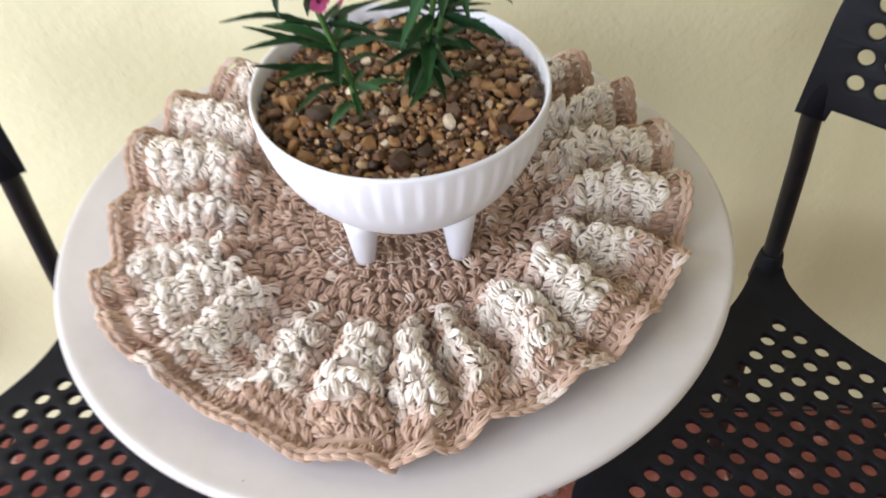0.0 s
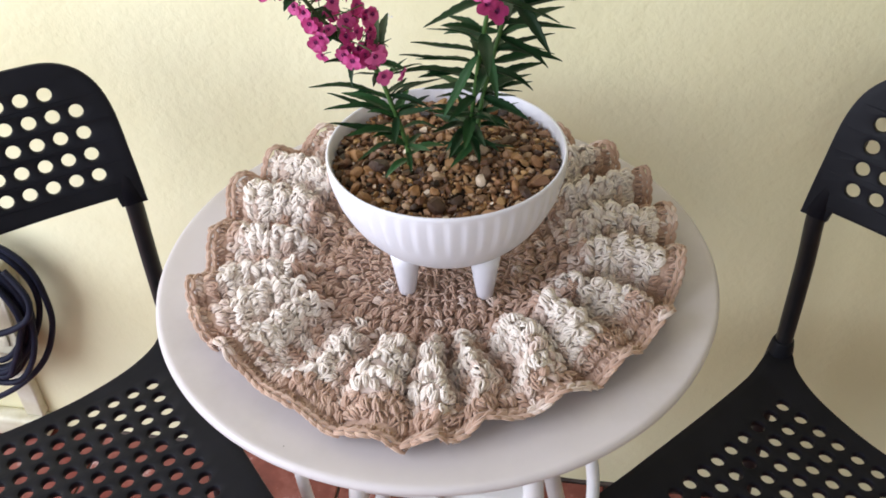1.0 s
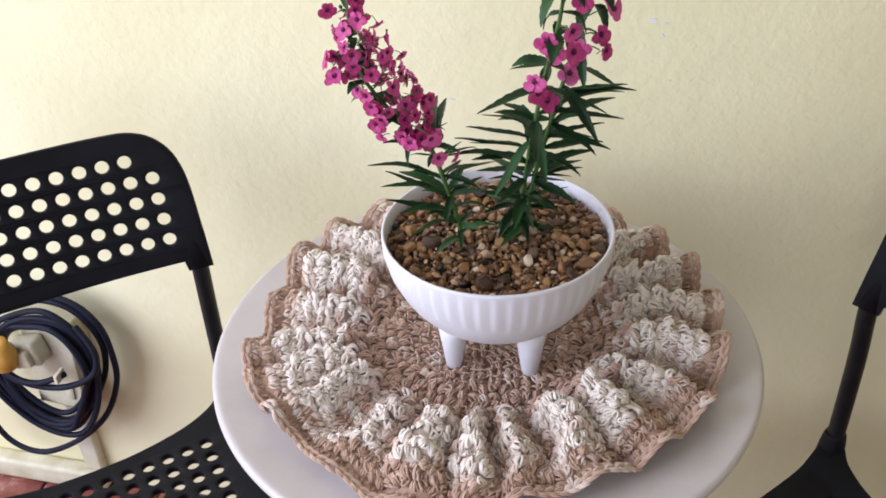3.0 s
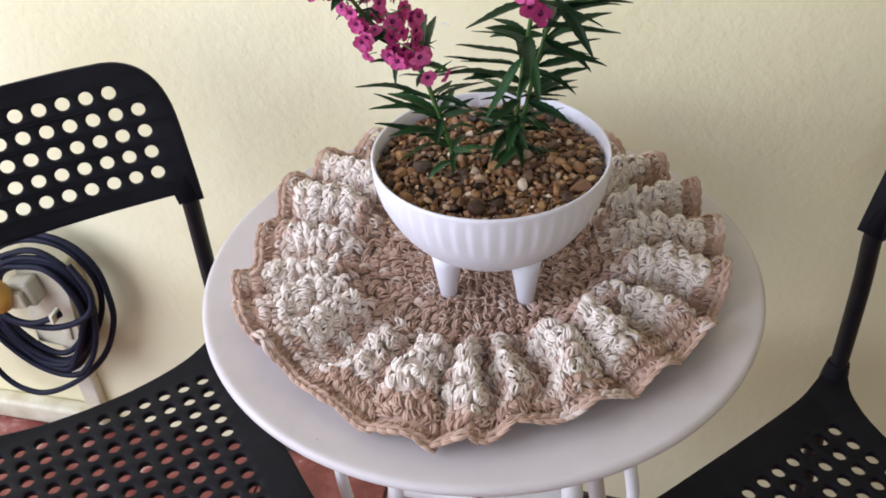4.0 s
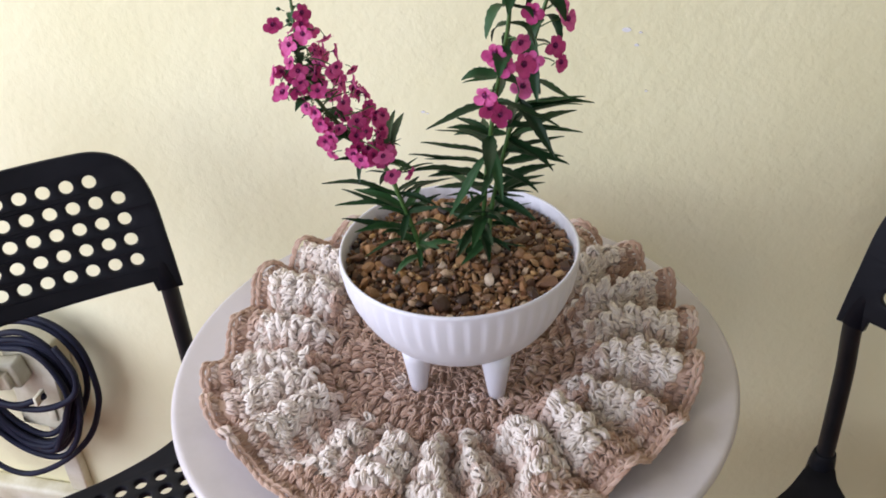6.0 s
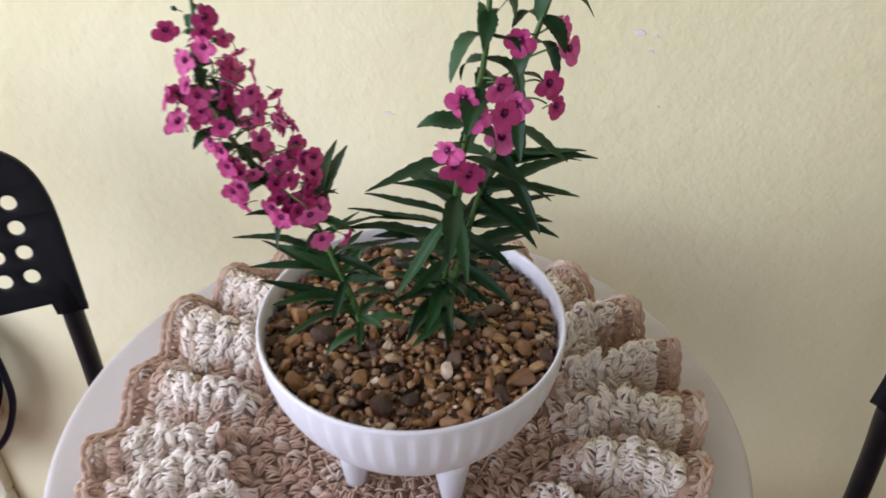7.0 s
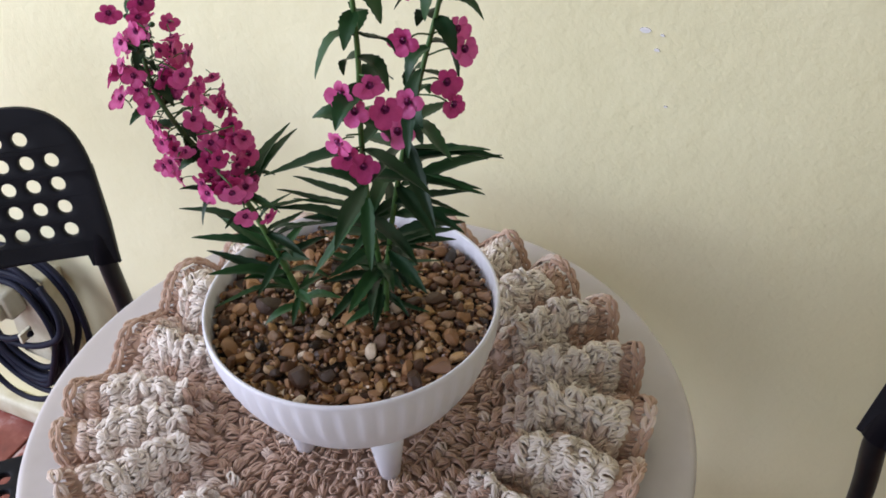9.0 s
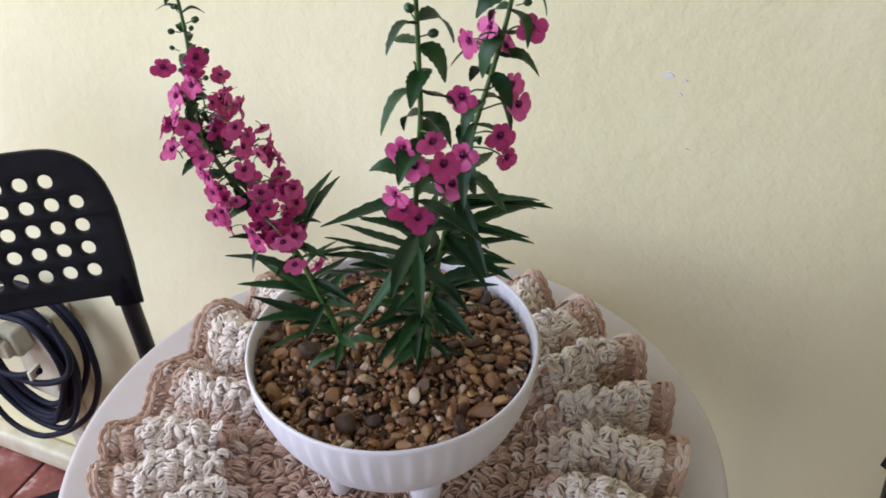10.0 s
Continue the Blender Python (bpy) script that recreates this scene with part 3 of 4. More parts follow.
def build_mat():
    mat = thing("crochet_mat", "ruffled round crocheted cotton mat in tan and cream on the table", "doily", pose(0, 0, 0))
    # thin ground fabric under the stitches
    ss, tt = np.linspace(0.003, 0.206, 60), np.linspace(0, 2 * np.pi, 720, endpoint=False)
    P, _, _, N, _ = mat_frame(ss[:, None], tt[None, :])
    P = P - N * np.where(ss < 0.11, 0.0036, 0.0014)[:, None, None]
    P[..., 2] = np.maximum(P[..., 2], TOP + 0.0006)
    idx = np.arange(60 * 720).reshape(60, 720)
    nxt = np.roll(idx, -1, 1)
    faces = np.stack([idx[:-1], nxt[:-1], nxt[1:], idx[1:]], -1).reshape(-1, 4)
    me = bpy.data.meshes.new("ground_fabric")
    me.from_pydata(P.reshape(-1, 3).tolist(), [], faces.tolist())
    for m in (M_TAN, M_BLUSH):
        me.materials.append(m)
    sf = np.repeat(ss[:-1], 720)
    me.polygons.foreach_set("material_index", ((sf > 0.126) & (sf < 0.180)).astype(int))
    me.polygons.foreach_set("use_smooth", [True] * len(me.polygons))
    part("ground_fabric", me, None, mat)
    yarn = Yarn()
    t5 = np.linspace(-1, 1, 6)
    # rows of stitches from the middle outwards: (first s, last s, row step, stitch pitch, strands, half length, puff, radius, slant)
    zones = ((0.012, 0.068, 0.0080, 0.0076, 3, 0.0040, 0.0028, 0.00108, 0.22),
             (0.073, 0.113, 0.0094, 0.0090, 5, 0.0056, 0.0050, 0.00110, 0.75),
             (0.119, 0.200, 0.0068, 0.0074, 5, 0.0046, 0.0044, 0.00114, 0.50),
             (0.2050, 0.2086, 0.0066, 0.0056, 3, 0.0042, 0.0028, 0.00108, 0.20))
    row = 0
    fine = np.linspace(0, 2 * np.pi, 1441)
    for first, last, step, pitch, strands, length, puffy, radius, slant in zones:
        for s in np.arange(first, last + 1e-6, step):
            stretch = mat_frame(np.full_like(fine, s), fine)[4]
            arc = np.concatenate([[0], np.cumsum((stretch[1:] + stretch[:-1]) / 2 * (fine[1] - fine[0]))])
            count = int(arc[-1] / pitch)
            at = (np.arange(count) + 0.5 * (row % 2)) / count * arc[-1] + rng.normal(0, pitch * 0.09, count)
            ths = np.interp(at % arc[-1], arc, fine)
            sv = s + rng.normal(0, step * 0.14, count)
            p, es, et, nn, _ = mat_frame(sv, ths)
            for i in range(count):
                m = dye_and_shade(sv[i], ths[i])
                way = (1 if row % 2 else -1) if slant > 0.6 else (1 if i % 2 else -1)
                lean = slant * 2.2 * noise.noise((sv[i] * 45, 1.7 * math.cos(3 * ths[i]) + row * 0.4, 4 * ths[i])) + 0.35 * way * slant + rng.normal(0, 0.16)
                puff = puffy * rng.uniform(0.7, 1.25)
                lift = rng.normal(0, 0.0005)
                fan = rng.normal(0, 0.06) - way * (0.16 if slant == 0.50 else 0)
                for k in range(strands):
                    c = k - (strands - 1) / 2
                    half = length * rng.uniform(0.88, 1.14)
                    off = c * radius * 1.5 + rng.normal(0, 0.0002)
                    tilt = lean + rng.normal(0, 0.16) + c * fan
                    curl, phase = rng.normal(0, 0.00035), rng.uniform(0, 6.28)
                    d = es[i] * math.cos(tilt) + et[i] * math.sin(tilt)
                    side = et[i] * math.cos(tilt) - es[i] * math.sin(tilt)
                    hump = puff * (1 - 0.55 * (c / max(1, (strands - 1) / 2)) ** 2) * rng.uniform(0.9, 1.1)
                    bow = rng.normal(0, 0.0006)
                    line = p[i] + d * (t5 * half)[:, None] + side * (off * (1 - 0.62 * t5 ** 2) + bow * (1 - t5 ** 2) + curl * np.sin(3 * t5 + phase))[:, None] + nn[i] * (lift + hump * (1 - np.abs(t5) ** 2.2) - 0.0012)[:, None]
                    yarn.strand(line, nn[i], radius * rng.uniform(0.9, 1.1), m, 0.6)
                # an open loop of yarn that stands out of the fabric
                if slant in (0.50, 0.75) and rng.random() < 0.20:
                    turn, wide, long = rng.uniform(0, 6.28), rng.uniform(0.0018, 0.0030), rng.uniform(0.0030, 0.0044)
                    ang = np.linspace(-2.3, 2.3, 8)
                    ax, ay = es[i] * math.cos(turn) + et[i] * math.sin(turn), et[i] * math.cos(turn) - es[i] * math.sin(turn)
                    shift = es[i] * rng.normal(0, 0.0022) + et[i] * rng.normal(0, 0.0022)
                    line = p[i] + shift + ax * (long * np.cos(ang))[:, None] + ay * (wide * np.sin(ang))[:, None] + nn[i] * (0.0006 + puff * 0.55 + 0.0010 * np.cos(ang))[:, None]
                    yarn.strand(line, nn[i], radius * rng.uniform(0.9, 1.08), m, 0.6)
                # a loop of yarn that lies across the foot of the stitch
                if slant in (0.22, 0.50) and rng.random() < 0.8:
                    q = p[i] - es[i] * (step * 0.48)
                    line = q + et[i] * (t5 * pitch * 0.5)[:, None] + nn[i] * (0.0012 * (1 - t5 ** 2) + 0.0002)[:, None] + es[i] * (rng.normal(0, 0.0006) * (1 - t5 ** 2))[:, None]
                    yarn.strand(line, nn[i], radius * 0.9, m, 0.6)
            row += 1
    # crocheted chain edging
    fine = np.linspace(0, 2 * np.pi, 2881)
    edge_s = 0.2112
    stretch = mat_frame(np.full_like(fine, edge_s), fine)[4]
    arc = np.concatenate([[0], np.cumsum((stretch[1:] + stretch[:-1]) / 2 * (fine[1] - fine[0]))])
    count = int(arc[-1] / 0.0084)
    for i in range(count):
        th = float(np.interp((i + rng.normal(0, 0.06)) / count * arc[-1], arc, fine))
        p, es, et, nn, _ = mat_frame(edge_s, th)
        for side in (-1, 1):
            line = p + et * (t5 * 0.0072)[:, None] + es * (side * 0.0027 * (1 - t5 ** 2) + t5 * 0.0014 * side)[:, None] + nn * (0.0026 * (1 - t5 ** 2) + 0.0008)[:, None]
            tone = 0 if noise.noise((7 * math.cos(th), 7 * math.sin(th), 5)) < 0.25 else 2
            for c in (-1, 0, 1):
                yarn.strand(line + es * (c * 0.0013 * (1 - 0.5 * t5 ** 2))[:, None] + nn * (0.0006 * (c == 0)), nn, 0.00098, tone, 0.7)
    tagged(part("stitches", yarn.mesh("stitches", [M_TAN, M_CREAM, M_BLUSH]), None, mat, "looped tan and cream cotton stitches"), kind="stuff")


build_mat()

# ---- white footed bowl ----
BX, BY, RIM = 0.0142, -0.0104, 0.7882


def build_bowl():
    bowl = thing("footed_bowl", "white fluted ceramic bowl on four tapered feet", "planter", pose(BX, BY, 0))

    def flutes(r, z, a):
        depth = RIM - z
        w = float(smoothstep(0.003, 0.008, depth) * (1 - smoothstep(0.032, 0.044, depth)))
        return r - 0.0007 * w * (1 - abs(math.sin(24 * a)) ** 0.45) * (r > 0.05) + 0.0003 * w * math.sin(48 * a) + 0.0003 * w
    outer = [(0.0913, RIM - 0.0012), (0.0923, RIM), (0.0936, RIM - 0.0004), (0.0940, RIM - 0.0025), (0.0937, RIM - 0.005)]
    for k in range(1, 22):
        u = k / 21
        a = u * math.pi / 2
        outer.append((0.0937 * math.cos(a) ** 0.74 if k < 21 else 0, RIM - 0.005 - 0.085 * math.sin(a) ** 1.15))
    inner = [(0, RIM - 0.05), (0.06, RIM - 0.048), (0.0868, RIM - 0.03), (0.0903, RIM - 0.010), (0.0913, RIM - 0.0012)]
    part("bowl_body", lathe(inner[:-1] + outer, 288, flutes), M_BOWL, bowl, "white bowl with a band of shallow flutes")
    for a in (-131, -44, 47, 137):
        x, y = 0.0468 * math.cos(radians(a)), 0.0455 * math.sin(radians(a))
        prof = [(0, TOP + 0.003), (0.0052, TOP + 0.0032), (0.0068, TOP + 0.005), (0.0074, TOP + 0.009), (0.0115, TOP + 0.038), (0.0135, TOP + 0.052), (0, TOP + 0.054)]
        bm = lathe(prof, 28)
        for v in bm.verts:
            lean = (TOP + 0.045 - v.co.z) * 0.08
            v.co.x += x * (1 + lean)
            v.co.y += y * (1 + lean)
        part("foot", bm, M_BOWL, bowl)


build_bowl()


# ---- gravel ----
def build_gravel():
    bed = thing("gravel_bed", "brown and tan river pebbles over dark soil in the bowl", "gravel", pose(BX, BY, 0))
    base = RIM - 0.013
    part("soil", lathe([(0, base + 0.004), (0.05, base + 0.002), (0.0885, base - 0.003), (0.086, base - 0.012), (0, base - 0.012)], 48), M_SOIL, bed)
    rnd = random.Random(11)
    kinds = []
    for k in range(14):
        bm = bmesh.new()
        bmesh.ops.create_icosphere(bm, subdivisions=2, radius=1)
        o = Vector((k * 7.3, 1.7 * k, 3.1))
        sx, sy, sz = rnd.uniform(0.95, 1.65), rnd.uniform(0.7, 1.05), rnd.uniform(0.5, 0.8)
        for v in bm.verts:
            d = 1 + 0.42 * noise.noise(v.co * 0.9 + o) + 0.20 * noise.noise(v.co * 1.9 + o)
            v.co = Vector((v.co.x * sx, v.co.y * sy, v.co.z * sz)) * d
        for _ in range(rnd.choice((3, 4, 5))):
            cut = Vector((rnd.gauss(0, 1), rnd.gauss(0, 1), rnd.gauss(0, 1))).normalized()
            reach = rnd.uniform(0.58, 0.82) * max(v.co.dot(cut) for v in bm.verts)
            for v in bm.verts:
                over = v.co.dot(cut) - reach
                if over > 0:
                    v.co -= cut * over * 0.97
        kinds.append(mesh_from(bm, "pebble", M_PEB, sharp=24))
    placed = []
    for size_lo, size_hi, tries in ((0.0050, 0.0068, 26), (0.0036, 0.0047, 330), (0.0026, 0.0034, 1900), (0.0017, 0.0024, 5000), (0.0011, 0.0015, 2500)):
        for _ in range(tries):
            r = rnd.uniform(size_lo, size_hi)
            d, a = 0.0885 * math.sqrt(rnd.random()), rnd.uniform(0, 2 * math.pi)
            if d + r * 0.8 > 0.0895:
                continue
            x, y = d * math.cos(a), d * math.sin(a)
            if all((x - q[0]) ** 2 + (y - q[1]) ** 2 > ((r + q[2]) * 0.84) ** 2 for q in placed):
                placed.append((x, y, r))
    placed.sort(key=lambda q: -q[2])
    rest_v, rest_f, n0 = [], [], 0

    def spin():
        return Euler((rnd.uniform(-0.8, 0.8), rnd.uniform(-0.8, 0.8), rnd.uniform(0, 6.28)))

    def add_rest(me, m):
        nonlocal n0
        co = [m @ v.co for v in me.vertices]
        rest_v.extend(co)
        rest_f.extend([[n0 + i for i in p.vertices] for p in me.polygons])
        n0 += len(co)
    for k, (x, y, r) in enumerate(placed):
        z = base + 0.004 - 0.004 * (math.hypot(x, y) / 0.09) ** 2 + r * 0.35 + rnd.uniform(-0.0016, 0.0026)
        m = Matrix.LocRotScale((x, y, z), spin(), (r, r, r))
        me = rnd.choice(kinds)
        if k < 298:
            part("pebble", me, None, bed, m=m)
        else:
            add_rest(me, m)
    for _ in range(900):
        d, a, r = 0.086 * math.sqrt(rnd.random()), rnd.uniform(0, 6.283), rnd.uniform(0.0025, 0.0048)
        add_rest(rnd.choice(kinds), Matrix.LocRotScale((d * math.cos(a), d * math.sin(a), base + 0.002 - 0.004 * (d / 0.09) ** 2 + rnd.uniform(-0.002, 0.001)), spin(), (r, r, r)))
    me = bpy.data.meshes.new("fine_gravel")
    me.from_pydata(rest_v, [], rest_f)
    me.materials.append(M_PEBS)
    me.polygons.foreach_set("use_smooth", [True] * len(me.polygons))
    me.set_sharp_from_angle(angle=radians(24))
    tagged(part("fine_gravel", me, None, bed), kind="stuff")


build_gravel()


# ---- flowering plants ----
def leaf_mesh(length, width, droop, seed, mat, fold=0.35):
    """A lance-shaped toothed leaf along +x, folded along its midrib and bent down."""
    rnd = random.Random(seed)
    bm = bmesh.new()
    n, rows = 14, []
    twist = rnd.uniform(-0.35, 0.35)
    for i in range(n + 1):
        u = i / n
        w = width / 2 * (math.sin(math.pi * u ** 0.75) ** 0.85 if 0 < u < 1 else 0) * (1 + (0.10 if i % 2 else -0.06) * (u > 0.2)) + 0.0003
        a = droop * u
        x = length * (math.sin(a) / a if a > 1e-3 else 1) * u
        z = -length * u * (1 - math.cos(a)) / max(a, 1e-3) * 1.0 + 0.0012 * math.sin(6 * u + seed)
        t = twist * u
        row = []
        for q in (-1, -0.5, 0, 0.5, 1):
            dy, dz = q * w, abs(q) * w * fold - (0.0004 if q == 0 else 0)
            row.append(bm.verts.new((x, dy * math.cos(t) - dz * math.sin(t), z + dy * math.sin(t) + dz * math.cos(t))))
        rows.append(row)
    for a, b in zip(rows, rows[1:]):
        for k in range(4):
            bm.faces.new((a[k], b[k], b[k + 1], a[k + 1]))
    return mesh_from(bm, "leaf", mat)


def flower_mesh(seed):
    """Two-lipped flower that faces +z: two small upper lobes and three broad lower ones; a thin stalk behind."""
    rnd = random.Random(seed)
    bm = bmesh.new()
    lobes = [(90 + 34, 0.0068, 0.0064), (90 - 34, 0.0068, 0.0064), (196, 0.0086, 0.0086), (-16, 0.0086, 0.0086), (270, 0.0096, 0.0098)]
    for ang, length, width in lobes:
        a = radians(ang + rnd.uniform(-7, 7))
        length *= rnd.uniform(0.9, 1.12)
        bend = rnd.uniform(-0.6, 0.45)
        ca, sa = math.cos(a), math.sin(a)
        rows = []
        for u in (0, 0.2, 0.4, 0.58, 0.75, 0.88, 0.96, 1.0):
            w = width * 0.56 * (math.sqrt(max(0, 1 - ((u - 0.58) / 0.42) ** 2)) if u > 0.58 else 0.30 + 0.70 * math.sin(math.pi / 2 * u / 0.58))
            w = max(w, 0.0003)
            rad = 0.0020 + u * length
            z = 0.0012 - 0.0022 * (1 - u) ** 2 + bend * length * u * u * 0.6
            row = []
            for q in (-1, -0.5, 0, 0.5, 1):
                lx, ly = rad - 0.0004 * q * q, q * w
                row.append(bm.verts.new((lx * ca - ly * sa, lx * sa + ly * ca, z + 0.0011 * q * q * (1 - 0.5 * u) + 0.0005 * math.sin(5 * u + 3 * q + seed))))
            rows.append(row)
        for r0, r1 in zip(rows, rows[1:]):
            for k in range(4):
                bm.faces.new((r0[k], r1[k], r1[k + 1], r0[k + 1]))
    start = len(bm.faces)
    tube(smooth_line([(0, 0, -0.003), (0, -0.001, -0.007), (0, -0.004, -0.012)], 3), 0.0005, 5, bm=bm)
    bm.faces.ensure_lookup_table()
    for f in bm.faces[start:]:
        f.material_index = 1
    return mesh_from(bm, "flower", [M_PETAL, M_STEM])


def throat_mesh():
    """The dark cup in the middle of a flower, with its stamens."""
    bm = bmesh.new()
    cup = []
    for rr, z in ((0.0027, 0.0006), (0.0022, -0.0004), (0.0015, -0.0020), (0.0005, -0.0030)):
        cup.append([bm.verts.new((rr * math.cos(2 * math.pi * k / 12), rr * math.sin(2 * math.pi * k / 12), z)) for k in range(12)])
    for r0, r1 in zip(cup, cup[1:]):
        for k in range(12):
            bm.faces.new((r0[k], r0[(k + 1) % 12], r1[(k + 1) % 12], r1[k]))
    bmesh.ops.create_uvsphere(bm, u_segments=8, v_segments=6, radius=0.0012, matrix=Matrix.Translation((0, 0.001, 0.0006)))
    return mesh_from(bm, "throat", M_THROAT)


def bud_mesh():
    bm = bmesh.new()
    bmesh.ops.create_icosphere(bm, subdivisions=2, radius=0.0026)
    for v in bm.verts:
        v.co.z *= 1.25
    tube([Vector((0, 0, -0.009)), Vector((0, 0, -0.002))], 0.0005, 5, bm=bm)
    return mesh_from(bm, "bud", M_YOUNG)


LONG = [leaf_mesh(0.058, 0.0108, d, k, M_LEAF) for k, d in enumerate((0.3, 0.55, 0.8, 0.45, 1.0))]
MID = [leaf_mesh(0.040, 0.0066, d, 20 + k, M_LEAF) for k, d in enumerate((0.3, 0.55, 0.8, 0.2))]
FRESH = [leaf_mesh(0.034, 0.0074, d, 40 + k, M_YOUNG) for k, d in enumerate((0.2, 0.5, 0.8))]
SMALL = [leaf_mesh(0.020, 0.0078, d, 60 + k, M_LEAF, 0.25) for k, d in enumerate((0.5, 0.9, 1.3))]
BOWED = [(leaf_mesh(0.05, w, d, 80 + k, M_LEAF), d) for k, (w, d) in enumerate(((0.0096, 0.25), (0.0086, 0.5), (0.0102, 0.75), (0.009, 0.4)))]
FLOWERS = [flower_mesh(k) for k in range(6)]
BUD = bud_mesh()
THROAT = throat_mesh()


def aim(point, direction, roll=0.0, scale=1.0):
    """A pose at point whose x axis runs along direction, with z as far up as it can."""
    x = Vector(direction).normalized()
    up = Vector((0, 0, 1)) if abs(x.z) < 0.95 else Vector((0, 1, 0))
    y = up.cross(x).normalized()
    z = x.cross(y)
    m = Matrix((x, y, z)).transposed().to_4x4()
    return Matrix.Translation(point) @ m @ pose(0, 0, 0, math.degrees(roll)) @ Matrix.Scale(scale, 4)


def face_out(point, direction, roll, scale=1.0):
    """A pose whose z axis runs along direction, and whose y axis points up."""
    z = Vector(direction).normalized()
    x = Vector((0, 0, 1)).cross(z).normalized()
    y = z.cross(x)
    m = Matrix((x, y, z)).transposed().to_4x4()
    return Matrix.Translation(point) @ m @ pose(0, 0, 0, 0, 0, roll) @ Matrix.Scale(scale, 4)


def on_line(line, u):
    x = u * (len(line) - 1)
    i = min(int(x), len(line) - 2)
    return line[i].lerp(line[i + 1], x - i)


def whorls(plant, line, u0, u1, steps, meshes, rnd, rise=(0.1, 0.6), scale=(0.8, 1.15), per=3, start=0.0):
    for k in range(steps):
        u = u0 + (u1 - u0) * k / max(steps - 1, 1)
        for j in range(per):
            a = start + k * 1.15 + j * 2 * math.pi / per + rnd.uniform(-0.35, 0.35)
            p = on_line(line, min(1, u + rnd.uniform(-0.01, 0.01)))
            part("leaf", rnd.choice(meshes), None, plant, m=aim(p, (math.cos(a), math.sin(a), rnd.uniform(*rise)), rnd.uniform(-0.4, 0.4), rnd.uniform(*scale)))


def at_height(line, z):
    """The point of a stem at the height z."""
    return min(line, key=lambda p: abs(p.z - z))


def leaf_to(plant, base, tip, k, rnd, flip=1):
    """A bowed leaf from base to tip."""
    me, d = BOWED[k % len(BOWED)]
    way = Vector(tip) - Vector(base)
    chord = 0.05 * 2 * math.sin(d / 2) / d
    k2 = way.length / chord
    part("leaf", me, None, plant, m=aim(base, way) @ pose(0, 0, 0, rnd.uniform(-25, 25), -math.degrees(d / 2) * flip) @ Matrix.Diagonal((k2, min(0.86, k2), k2, 1)))


def spike(plant, line, u0, u1, count, rnd, bearing, spread, reach, size, last=None):
    """Flowers along a stretch of stem, most of them towards one bearing (degrees)."""
    for k in range(count):
        v = k / max(count - 1, 1)
        p = on_line(line, u0 + (u1 - u0) * v + rnd.uniform(-0.008, 0.008))
        a = radians(bearing + (0 if last is None else (last - bearing) * v) + rnd.gauss(0, spread))
        d = Vector((math.cos(a), math.sin(a), rnd.uniform(-0.25, 0.25))).normalized()
        q = p + d * (rnd.uniform(*reach) * (0.7 + 0.5 * math.sin(math.pi * min(1, 0.1 + 0.75 * v))))
        look_way = d * 0.9 + Vector((0.15, -0.40, 0.05)) + Vector((rnd.gauss(0, 0.45), rnd.gauss(0, 0.45), rnd.gauss(0, 0.4)))
        bloom = part("flower", rnd.choice(FLOWERS), None, plant, m=face_out(q, look_way, rnd.uniform(-25, 25), rnd.uniform(*size)))
        part("throat", THROAT, None, bloom, "dark purple throat")
        if k % 2 == 0:
            stalk = smooth_line([p, p.lerp(q, 0.5) + Vector((0, 0, 0.002)), q - look_way.normalized() * 0.006], 3)
            part("stalk", tube(stalk, 0.0005, 5), M_STEM, plant)


def buds(plant, line, u0, u1, count, rnd):
    for k in range(count):
        p = on_line(line, u0 + (u1 - u0) * k / (count - 1))
        a = k * 2.4
        d = Vector((math.cos(a), math.sin(a), 0.4)).normalized()
        part("bud", BUD, None, plant, m=face_out(p + d * rnd.uniform(0.007, 0.012), d, 0, rnd.uniform(0.5, 0.85)))


